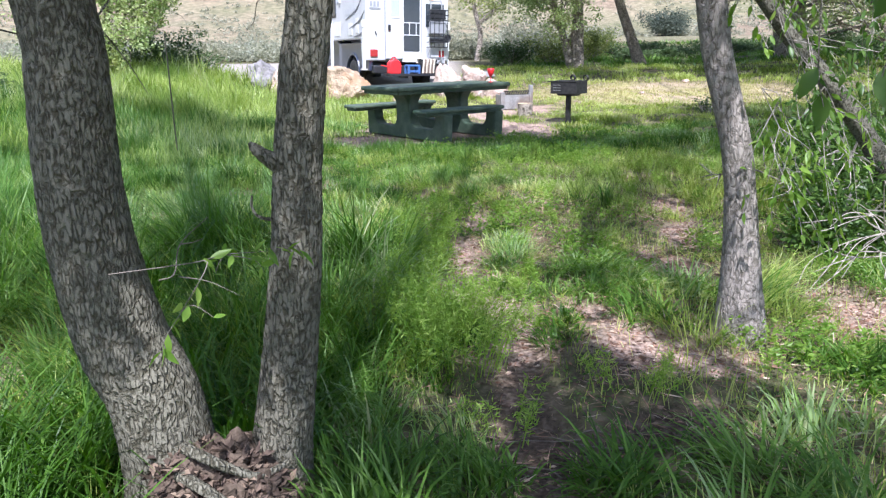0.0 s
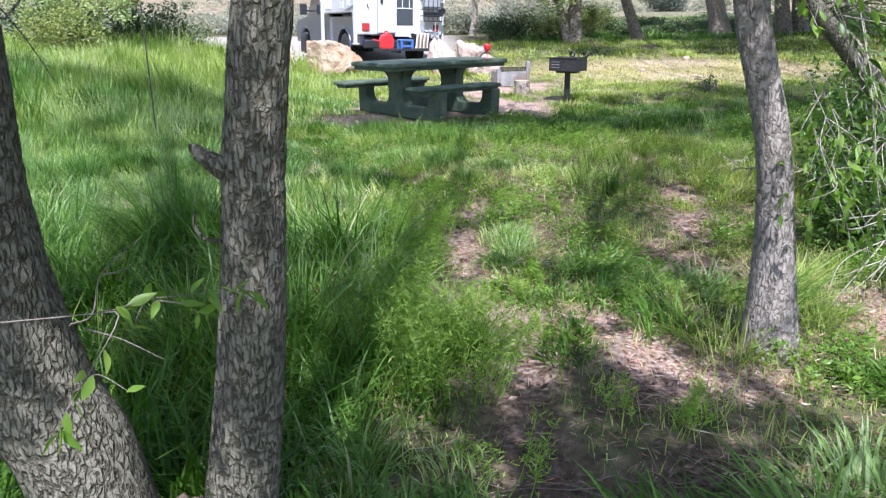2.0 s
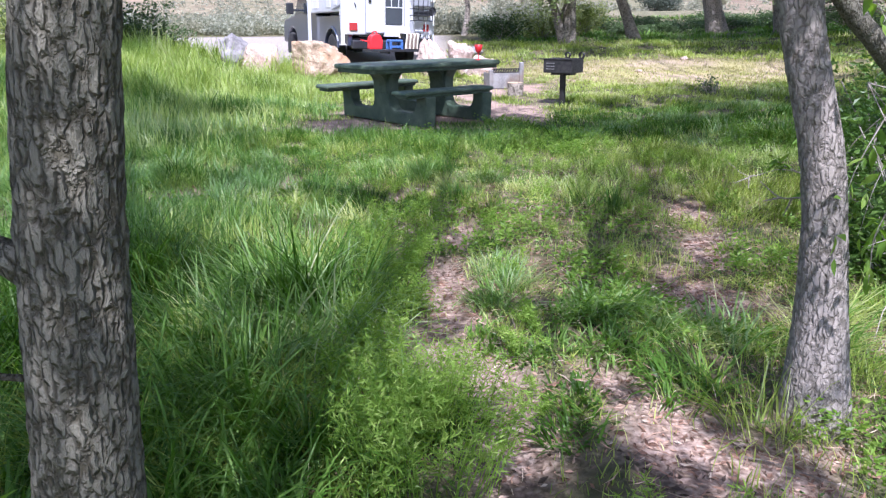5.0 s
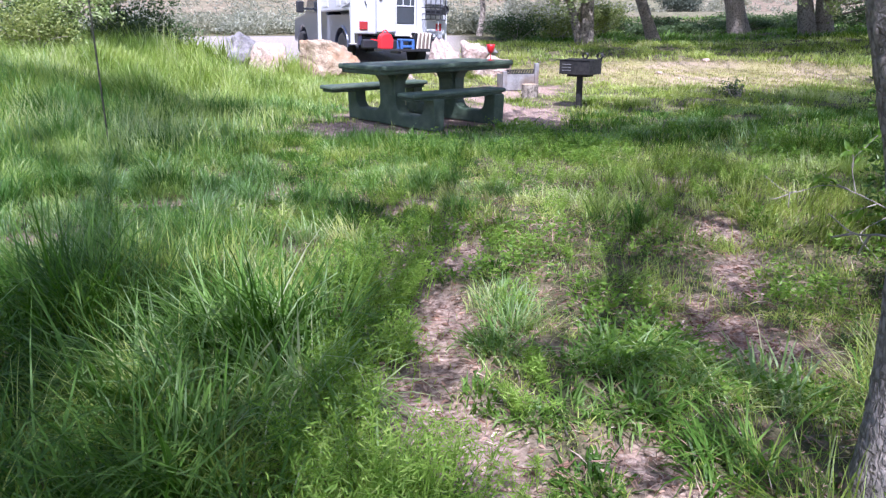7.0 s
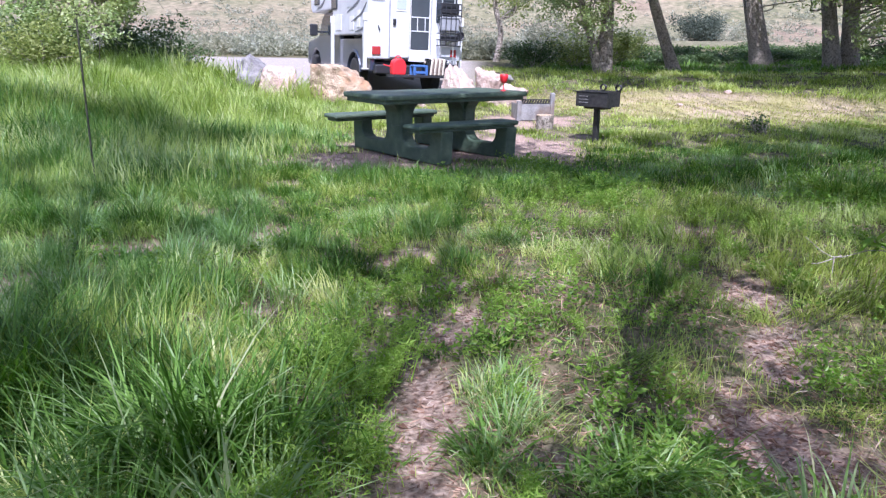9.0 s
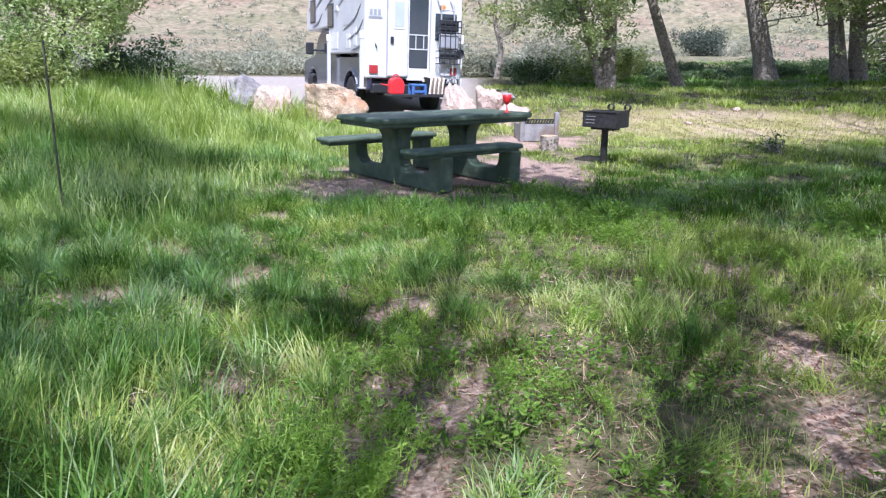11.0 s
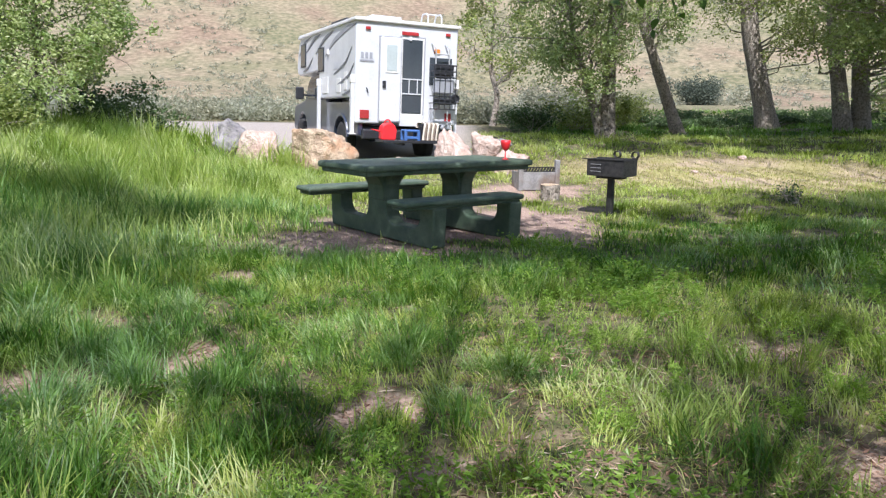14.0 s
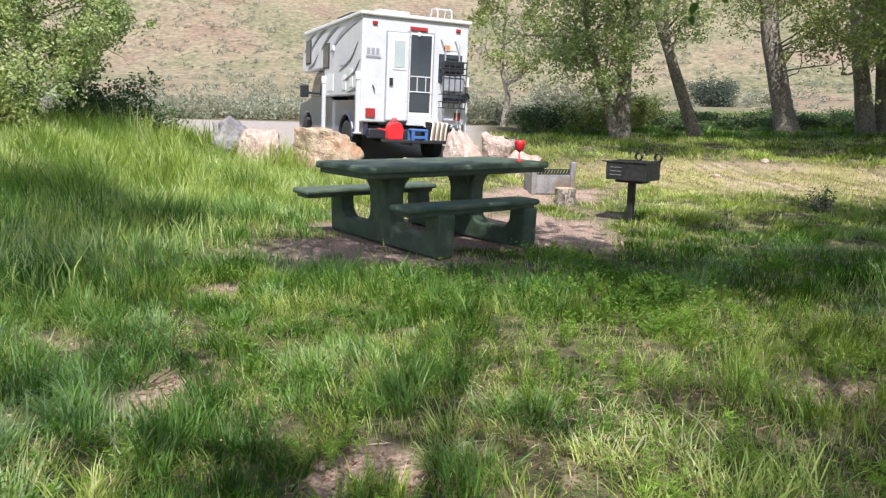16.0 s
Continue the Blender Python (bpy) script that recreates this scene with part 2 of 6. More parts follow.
def rod(a, b, r, bm=None, sides=10, r2=None):
    a, b = Vector(a), Vector(b)
    bm2 = bmesh.new()
    bmesh.ops.create_cone(bm2, cap_ends=True, segments=sides, radius1=r, radius2=r if r2 is None else r2, depth=(b - a).length)
    return into(bm2, Matrix.Translation((a + b) / 2) @ (b - a).to_track_quat("Z", "Y").to_matrix().to_4x4(), bm)


def prism(outline, depth, bevel=0.0, turn=None, bm=None, seg=2):
    """An outline of (x, z) pulled along y, centred on it."""
    bm2 = bmesh.new()
    vs = [bm2.verts.new((x, -depth / 2, z)) for x, z in outline]
    f = bm2.faces.new(vs)
    out = bmesh.ops.extrude_face_region(bm2, geom=[f])
    bmesh.ops.translate(bm2, vec=(0, depth, 0), verts=[v for v in out["geom"] if isinstance(v, bmesh.types.BMVert)])
    bmesh.ops.recalc_face_normals(bm2, faces=bm2.faces)
    if bevel:
        bmesh.ops.bevel(bm2, geom=[e for e in bm2.edges if e.calc_face_angle(0) > 0.5], offset=bevel, segments=seg, affect="EDGES", profile=0.5)
    return into(bm2, turn or Matrix(), bm)


def lathe(profile, sides=20, m=None, bm=None):
    """A profile of (radius, z) turned about z."""
    bm2 = bmesh.new()
    rings = []
    for r, z in profile:
        rings.append([bm2.verts.new((r * math.cos(6.28318 * i / sides), r * math.sin(6.28318 * i / sides), z)) for i in range(sides)])
    for a, b in zip(rings, rings[1:]):
        for i in range(sides):
            bm2.faces.new((a[i], a[(i + 1) % sides], b[(i + 1) % sides], b[i]))
    for ring, flip in ((rings[0], True), (rings[-1], False)):
        if profile[0 if flip else -1][0] > 1e-4:
            bm2.faces.new(ring[::-1] if flip else ring)
    bmesh.ops.remove_doubles(bm2, verts=bm2.verts, dist=1e-5)
    return into(bm2, m or Matrix(), bm)


def tube(points, radii, sides=10, bark=0.0, seed=0, closed=True):
    """Corners and quads of a bent, tapered tube; bark: depth of its furrows."""
    p = np.asarray(points, float)
    r = np.asarray(radii, float)
    d = np.gradient(p, axis=0)
    d /= np.linalg.norm(d, axis=1)[:, None] + 1e-9
    ref = np.array([0.0, 1, 0]) if abs(d[0][1]) < 0.9 else np.array([1.0, 0, 0])
    u = np.cross(d, ref)
    u /= np.linalg.norm(u, axis=1)[:, None]
    w = np.cross(d, u)
    a = np.arange(sides) * 2 * np.pi / sides
    run = np.concatenate([[0], np.cumsum(np.linalg.norm(np.diff(p, axis=0), axis=1))])
    rr = np.repeat(r[:, None], sides, 1)
    if bark:
        aa, ll = np.meshgrid(a, run)
        ca = np.cos(aa) * r.mean() * 1.0
        sa = np.sin(aa) * r.mean() * 1.0
        g = vn(ca * 1.0 + 7.3 * sa, ll * 0.35 + 3 * sa, 0.022, seed) * 0.6 + vn(ca - 5 * sa, ll * 0.5 + 9 * ca, 0.012, seed + 1) * 0.4
        big = vn(aa * 0.3, ll, 0.35, seed + 2) - 0.5
        rr = rr * (1 + 0.10 * big) + bark * (np.abs(g - 0.5) * 2 - 0.5)
    v = p[:, None, :] + rr[..., None] * (np.cos(a)[None, :, None] * u[:, None, :] + np.sin(a)[None, :, None] * w[:, None, :])
    n = len(p)
    i = np.arange(n - 1)[:, None] * sides
    j = np.arange(sides)[None, :]
    k = (j + 1) % sides
    q = np.stack([i + j, i + k, i + sides + k, i + sides + j], -1).reshape(-1, 4)
    return v.reshape(-1, 3), q


def joined(pieces):
    vs, qs, off = [], [], 0
    for v, q in pieces:
        vs.append(v)
        qs.append(q + off)
        off += len(v)
    return np.concatenate(vs), np.concatenate(qs)


def spline(points, n):
    """n places along a smooth line through the points."""
    p = np.asarray(points, float)
    t = np.linspace(0, len(p) - 1, n)
    i = np.clip(np.floor(t).astype(int), 0, len(p) - 2)
    f = (t - i)[:, None]
    q = np.vstack([2 * p[0] - p[1], p, 2 * p[-1] - p[-2]])
    a, b, c, d = q[i], q[i + 1], q[i + 2], q[i + 3]
    return 0.5 * (2 * b + (c - a) * f + (2 * a - 5 * b + 4 * c - d) * f ** 2 + (3 * b - a - 3 * c + d) * f ** 3)


def leaves(at, size, aim=None, droop=0.4, slim=0.42, gen=rng):
    """Folded four-cornered leaves at the places given, turned every way."""
    n = len(at)
    size = np.broadcast_to(np.asarray(size, float), (n,)) * gen.uniform(0.65, 1.3, n)
    d = gen.normal(size=(n, 3))
    d[:, 2] = d[:, 2] * 0.6 - droop
    if aim is not None:
        d = d * 0.6 + aim
    d /= np.linalg.norm(d, axis=1)[:, None]
    s = np.cross(d, gen.normal(size=(n, 3)))
    s /= np.linalg.norm(s, axis=1)[:, None] + 1e-9
    nrm = np.cross(d, s)
    L = size[:, None]
    v = np.empty((n, 4, 3))
    v[:, 0] = at
    v[:, 1] = at + d * L * 0.45 + s * L * slim * 0.5 + nrm * L * 0.06
    v[:, 2] = at + d * L - nrm * L * 0.10
    v[:, 3] = at + d * L * 0.45 - s * L * slim * 0.5 + nrm * L * 0.06
    q = np.arange(n * 4).reshape(n, 4)
    return v.reshape(-1, 3), q


def fine_leaves(at, size, aim, slim=0.42, gen=rng):
    """Pointed leaves with a folded midrib and a drooping tip."""
    n = len(at)
    L = (np.broadcast_to(np.asarray(size, float), (n,)) * gen.uniform(0.6, 1.25, n))[:, None]
    d = gen.normal(size=(n, 3)) * 0.5 + aim
    d /= np.linalg.norm(d, axis=1)[:, None]
    s = np.cross(d, gen.normal(size=(n, 3)) * 0.6 + (0, 0, 1.0))
    s /= np.linalg.norm(s, axis=1)[:, None] + 1e-9
    nrm = np.cross(s, d)
    droop = gen.uniform(0.05, 0.35, (n, 1))
    rows = []
    for f, w in ((0.0, 0.06), (0.18, 0.62), (0.38, 1.0), (0.60, 0.86), (0.82, 0.45), (1.0, 0.02)):
        c = at + d * L * f - nrm * L * droop * f * f
        half = s * L * slim * 0.5 * w
        up = nrm * L * slim * 0.16 * w
        rows += [c - half + up, c, c + half + up]
    v = np.stack(rows, 1)
    o = np.arange(n)[:, None] * 18
    q = np.concatenate([np.stack([o + 3 * k + a, o + 3 * k + a + 1, o + 3 * k + a + 4, o + 3 * k + a + 3], -1).reshape(-1, 4) for k in range(5) for a in (0, 1)])
    return v.reshape(-1, 3), q


def cloud(centres, radii, n, gen=rng, shell=0.55):
    """n places in and near the skins of many round clumps."""
    c = np.asarray(centres, float).reshape(-1, 3)
    r = np.broadcast_to(np.asarray(radii, float), c.shape) if np.ndim(radii) != 1 or len(np.atleast_1d(radii)) != len(c) else np.asarray(radii, float)[:, None] * np.ones((1, 3))
    k = gen.integers(0, len(c), n)
    d = gen.normal(size=(n, 3))
    d /= np.linalg.norm(d, axis=1)[:, None]
    return c[k] + d * r[k] * (gen.uniform(shell ** 3, 1, n) ** (1 / 3))[:, None]


def blades(name, root, height, width, lean, turn, curl, mat, seg=3, label="", category="grass", tone=None):
    """Grass: tapered, bent strips. lean: radians from upright at the foot; curl: what it adds to the tip."""
    n = len(root)
    dirx, diry = np.cos(turn), np.sin(turn)
    face = turn + np.pi / 2 + rng.uniform(-0.7, 0.7, n)
    wx, wy = np.cos(face), np.sin(face)
    v = np.empty((n, 2 * seg + 1, 3))
    pos = root.copy()
    ang = lean.copy()
    for k in range(seg + 1):
        w = width * (1 - (k / seg) ** 2.0) * (0.7 + 0.3 * min(k, 1)) * 0.5
        if k < seg:
            v[:, 2 * k] = pos
            v[:, 2 * k + 1] = pos
            v[:, 2 * k, 0] -= wx * w
            v[:, 2 * k, 1] -= wy * w
            v[:, 2 * k + 1, 0] += wx * w
            v[:, 2 * k + 1, 1] += wy * w
            s = height / seg
            pos = pos + np.stack([np.sin(ang) * dirx * s, np.sin(ang) * diry * s, np.cos(ang) * s], -1)
            ang = ang + curl * 2 * (k + 1) / (seg * (seg + 1))
        else:
            v[:, 2 * seg] = pos
    o = np.arange(n) * (2 * seg + 1)
    quads = [np.stack([o + 2 * k, o + 2 * k + 1, o + 2 * k + 3, o + 2 * k + 2], -1) for k in range(seg - 1)]
    tris = np.stack([o + 2 * seg - 2, o + 2 * seg - 1, o + 2 * seg], -1)
    me = mesh_np(name, v.reshape(-1, 3), tris, np.concatenate(quads) if quads else None, True)
    if tone is None:
        tone = rng.uniform(0, 1, n)
    rx, ry = root[:, 0], root[:, 1]
    # bluish tint left of the path: blue-green blades and their painted sheen
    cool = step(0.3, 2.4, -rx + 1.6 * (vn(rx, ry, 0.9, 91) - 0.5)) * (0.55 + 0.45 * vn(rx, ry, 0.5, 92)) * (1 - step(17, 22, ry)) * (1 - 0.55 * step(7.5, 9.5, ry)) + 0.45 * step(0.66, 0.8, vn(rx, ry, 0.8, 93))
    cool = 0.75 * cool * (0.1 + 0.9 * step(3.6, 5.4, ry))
    # tone also cut up close on the left, painting in the shade there
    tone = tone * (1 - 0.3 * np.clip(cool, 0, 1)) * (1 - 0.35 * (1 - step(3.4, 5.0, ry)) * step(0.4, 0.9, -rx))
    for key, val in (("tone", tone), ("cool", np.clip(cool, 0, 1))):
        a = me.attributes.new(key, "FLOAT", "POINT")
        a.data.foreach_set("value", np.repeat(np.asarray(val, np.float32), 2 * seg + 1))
    me.materials.append(mat)
    return tagged(new(name, me), label, category, "", "stuff")


# ---------------------------------------------------------------- materials
def bark_material(name, crack, low, high, cell=0.035, deep=0.025):
    """Plates of bark parted by upright, wandering cracks."""
    m = bpy.data.materials.new(name)
    m.use_nodes = True
    nt = m.node_tree
    bs = nt.nodes["Principled BSDF"]
    tc = nt.nodes.new("ShaderNodeTexCoord")
    warp = nt.nodes.new("ShaderNodeTexNoise")
    warp.inputs["Scale"].default_value = 0.6 / cell
    warp.inputs["Detail"].default_value = 4
    link(nt, tc.outputs["Object"], warp.inputs["Vector"])
    mixv = nt.nodes.new("ShaderNodeVectorMath")
    mixv.operation = "MULTIPLY_ADD"
    link(nt, warp.outputs["Color"], mixv.inputs[0])
    mixv.inputs[1].default_value = (cell * 1.3, cell * 1.3, cell * 3.2)
    link(nt, tc.outputs["Object"], mixv.inputs[2])
    mp = nt.nodes.new("ShaderNodeMapping")
    mp.inputs["Scale"].default_value = (1, 1, 0.30)
    link(nt, mixv.outputs[0], mp.inputs[0])
    vo = nt.nodes.new("ShaderNodeTexVoronoi")
    vo.feature = "DISTANCE_TO_EDGE"
    vo.inputs["Scale"].default_value = 1 / cell
    vo.inputs["Randomness"].default_value = 1.0
    link(nt, mp.outputs[0], vo.inputs["Vector"])
    fine = nt.nodes.new("ShaderNodeTexNoise")
    fine.inputs["Scale"].default_value = 4 / cell
    fine.inputs["Detail"].default_value = 5
    link(nt, mp.outputs[0], fine.inputs["Vector"])
    big = nt.nodes.new("ShaderNodeTexNoise")
    big.inputs["Scale"].default_value = 0.30 / cell
    big.inputs["Detail"].default_value = 3
    link(nt, tc.outputs["Object"], big.inputs["Vector"])
    crk = nt.nodes.new("ShaderNodeMapRange")
    crk.inputs[1].default_value, crk.inputs[2].default_value = 0.36, 0.66
    crk.inputs[3].default_value = 0.0
    brk = nt.nodes.new("ShaderNodeMath")
    brk.operation = "MULTIPLY_ADD"
    link(nt, warp.outputs[0], brk.inputs[0])
    brk.inputs[1].default_value = 0.9
    link(nt, vo.outputs["Distance"], brk.inputs[2])
    link(nt, brk.outputs[0], crk.inputs[0])
    tone = nt.nodes.new("ShaderNodeMath")
    tone.operation = "MULTIPLY_ADD"
    link(nt, big.outputs[0], tone.inputs[0])
    tone.inputs[1].default_value = 1.1
    link(nt, fine.outputs[0], tone.inputs[2])
    rmp = nt.nodes.new("ShaderNodeValToRGB")
    rmp.color_ramp.elements[0].position, rmp.color_ramp.elements[1].position = 0.72, 1.30
    rmp.color_ramp.elements[0].color, rmp.color_ramp.elements[1].color = (*low, 1), (*high, 1)
    link(nt, tone.outputs[0], rmp.inputs[0])
    mx = nt.nodes.new("ShaderNodeMixRGB")
    mx.inputs[1].default_value = (*crack, 1)
    link(nt, crk.outputs[0], mx.inputs[0])
    link(nt, rmp.outputs[0], mx.inputs[2])
    link(nt, mx.outputs[0], bs.inputs["Base Color"])
    bs.inputs["Roughness"].default_value = 0.95
    bs.inputs["Specular IOR Level"].default_value = 0.12
    hgt = nt.nodes.new("ShaderNodeMath")
    hgt.operation = "MULTIPLY_ADD"
    link(nt, fine.outputs[0], hgt.inputs[0])
    hgt.inputs[1].default_value = 0.5
    link(nt, crk.outputs[0], hgt.inputs[2])
    bp = nt.nodes.new("ShaderNodeBump")
    bp.inputs["Strength"].default_value = 1.0
    bp.inputs["Distance"].default_value = deep
    link(nt, hgt.outputs[0], bp.inputs["Height"])
    link(nt, bp.outputs[0], bs.inputs["Normal"])
    return m


M_bark = bark_material("furrowed bark", (0.092, 0.082, 0.054), (0.135, 0.123, 0.085), (0.23, 0.213, 0.156), 0.0125, 0.012)
M_bark_pale = bark_material("peeling pale bark", (0.165, 0.143, 0.115), (0.20, 0.175, 0.143), (0.33, 0.29, 0.245), 0.017, 0.007)
M_bark_far = bark_material("grey brown bark", (0.16, 0.135, 0.105), (0.24, 0.20, 0.16), (0.42, 0.365, 0.30), 0.035, 0.03)
M_rot = material("dark crumbled wood", (0.04, 0.03, 0.021), (0.15, 0.112, 0.082), 0.05, 0.95, 0.8, 0.012, spec=0.1, bump_dist=0.015)
M_twig = material("dry twig", (0.20, 0.17, 0.13), (0.46, 0.41, 0.34), 0.03, 0.9, 0.3, spec=0.15)
# base grass; its deeper green also paints shade on lawn and far bank
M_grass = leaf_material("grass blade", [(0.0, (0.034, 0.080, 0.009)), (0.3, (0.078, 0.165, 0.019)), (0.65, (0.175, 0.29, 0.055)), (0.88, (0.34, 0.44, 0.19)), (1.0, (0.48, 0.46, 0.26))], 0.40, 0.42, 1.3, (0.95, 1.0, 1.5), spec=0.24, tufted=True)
# sunlit copy of the grass: sunshine is put into lighter, yellower colours
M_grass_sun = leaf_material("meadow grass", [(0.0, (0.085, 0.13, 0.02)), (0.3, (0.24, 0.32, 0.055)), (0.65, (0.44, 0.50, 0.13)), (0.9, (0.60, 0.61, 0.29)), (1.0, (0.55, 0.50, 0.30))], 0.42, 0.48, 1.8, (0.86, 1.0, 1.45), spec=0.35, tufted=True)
M_fern = leaf_material("feathery herb", [(0.0, (0.16, 0.27, 0.035)), (0.6, (0.27, 0.40, 0.06)), (1.0, (0.38, 0.48, 0.12))], 0.6, 0.45)
M_juniper = leaf_material("juniper", [(0.0, (0.045, 0.06, 0.04)), (0.6, (0.08, 0.10, 0.07)), (1.0, (0.13, 0.15, 0.11))], 0.6, 0.2)
M_drygrass = leaf_material("yellowing short grass", [(0.0, (0.20, 0.21, 0.06)), (0.5, (0.36, 0.33, 0.13)), (1.0, (0.50, 0.43, 0.24))], 0.6, 0.35)
M_deadwood = material("weathered dead twig", (0.11, 0.09, 0.07), (0.26, 0.22, 0.18), 0.03, 0.9, 0.3, spec=0.1)
M_straw = leaf_material("dry litter", [(0.0, (0.12, 0.065, 0.042)), (0.45, (0.30, 0.175, 0.115)), (0.8, (0.44, 0.30, 0.21)), (1.0, (0.58, 0.48, 0.36))], 0.8, 0.1)
M_leaf = leaf_material("cottonwood leaf", [(0.0, (0.05, 0.10, 0.02)), (0.5, (0.09, 0.16, 0.03)), (1.0, (0.15, 0.24, 0.05))], 0.4, 0.4)
M_leaf_light = leaf_material("young bright leaf", [(0.0, (0.12, 0.22, 0.03)), (0.6, (0.20, 0.32, 0.05)), (1.0, (0.28, 0.38, 0.08))], 0.4, 0.5)
M_leaf_far = leaf_material("grey green foliage", [(0.0, (0.15, 0.19, 0.05)), (0.5, (0.27, 0.31, 0.09)), (1.0, (0.42, 0.44, 0.18))], 0.45, 0.42, 1.2, (0.8, 0.85, 0.8))
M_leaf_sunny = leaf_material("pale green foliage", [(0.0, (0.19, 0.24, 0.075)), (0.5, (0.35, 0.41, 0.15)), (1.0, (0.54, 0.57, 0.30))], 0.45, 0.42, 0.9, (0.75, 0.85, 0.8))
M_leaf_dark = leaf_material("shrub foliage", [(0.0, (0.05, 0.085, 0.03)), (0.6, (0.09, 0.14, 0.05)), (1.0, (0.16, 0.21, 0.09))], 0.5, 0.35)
M_sage = leaf_material("sagebrush", [(0.0, (0.22, 0.24, 0.16)), (0.5, (0.32, 0.33, 0.24)), (1.0, (0.44, 0.45, 0.36))], 0.8, 0.35, 3.0, (0.9, 0.85, 0.75))
M_sage_pale = leaf_material("pale hillside sage", [(0.0, (0.19, 0.20, 0.135)), (0.5, (0.29, 0.29, 0.21)), (1.0, (0.40, 0.39, 0.30))], 0.8, 0.4)
M_concrete = material("green painted concrete", (0.045, 0.072, 0.048), (0.115, 0.145, 0.098), 0.12, 0.55, 0.35, 0.012, stain=(0.05, 0.08, 0.05))
M_iron = material("black grill iron", (0.012, 0.013, 0.013), (0.05, 0.047, 0.043), 0.06, 0.6, 0.3, metal=0.3)
M_steel = material("weathered grey steel", (0.20, 0.195, 0.19), (0.36, 0.35, 0.34), 0.15, 0.55, 0.2, metal=0.35, stain=(0.20, 0.14, 0.10))
M_white = plain("white fibreglass", (0.60, 0.61, 0.62), 0.35, coat=0.2)
M_cream = plain("ivory trim", (0.74, 0.73, 0.70), 0.4)
M_grey = plain("grey decal", (0.30, 0.31, 0.33), 0.4)
M_lightgrey = plain("pale grey decal", (0.55, 0.56, 0.58), 0.4)
M_dark = plain("dark plastic", (0.025, 0.026, 0.03), 0.45)
M_glass = plain("tinted glass", (0.05, 0.06, 0.07), 0.08, spec=0.7)
M_frost = plain("frosted window", (0.42, 0.47, 0.46), 0.25)
M_truck = plain("dark blue paint", (0.035, 0.045, 0.075), 0.28, coat=0.6)
M_rubber = material("tyre rubber", (0.02, 0.02, 0.02), (0.045, 0.043, 0.04), 0.05, 0.85, 0.3)
M_chrome = plain("wheel alloy", (0.55, 0.56, 0.57), 0.3, 0.8)
M_alu = plain("aluminium tube", (0.62, 0.62, 0.62), 0.35, 0.6)
M_redlight = plain("red lamp lens", (0.36, 0.035, 0.035), 0.25)
M_amber = plain("amber lens", (0.70, 0.22, 0.03), 0.2)
M_red = plain("red plastic", (0.72, 0.025, 0.03), 0.4)
M_blue = plain("blue plastic", (0.06, 0.14, 0.36), 0.45)
M_cloth = material("striped wool", (0.55, 0.47, 0.36), (0.74, 0.68, 0.57), 0.03, 0.95, 0.4)
M_clothd = material("dark stripe wool", (0.12, 0.09, 0.07), (0.22, 0.17, 0.13), 0.03, 0.95, 0.4)
M_slate = plain("dark grey decal", (0.13, 0.14, 0.16), 0.4)
M_rust = material("dark steel stake", (0.04, 0.05, 0.03), (0.10, 0.09, 0.06), 0.04, 0.9, 0.3)
M_cutwood = material("cut wood", (0.30, 0.21, 0.13), (0.52, 0.40, 0.27), 0.05, 0.85, 0.4, stretch=(1, 1, 0.3))
M_rock = [material("tan boulder", (0.26, 0.175, 0.11), (0.60, 0.47, 0.33), 0.16, 0.9, 1.0, 0.03, stain=(0.46, 0.27, 0.15), bump_dist=0.08),
          material("grey boulder", (0.15, 0.14, 0.14), (0.32, 0.30, 0.29), 0.22, 0.9, 0.9, 0.035, bump_dist=0.05),
          material("pink boulder", (0.36, 0.24, 0.185), (0.64, 0.52, 0.44), 0.15, 0.9, 1.0, 0.03, stain=(0.46, 0.32, 0.25), bump_dist=0.07)]


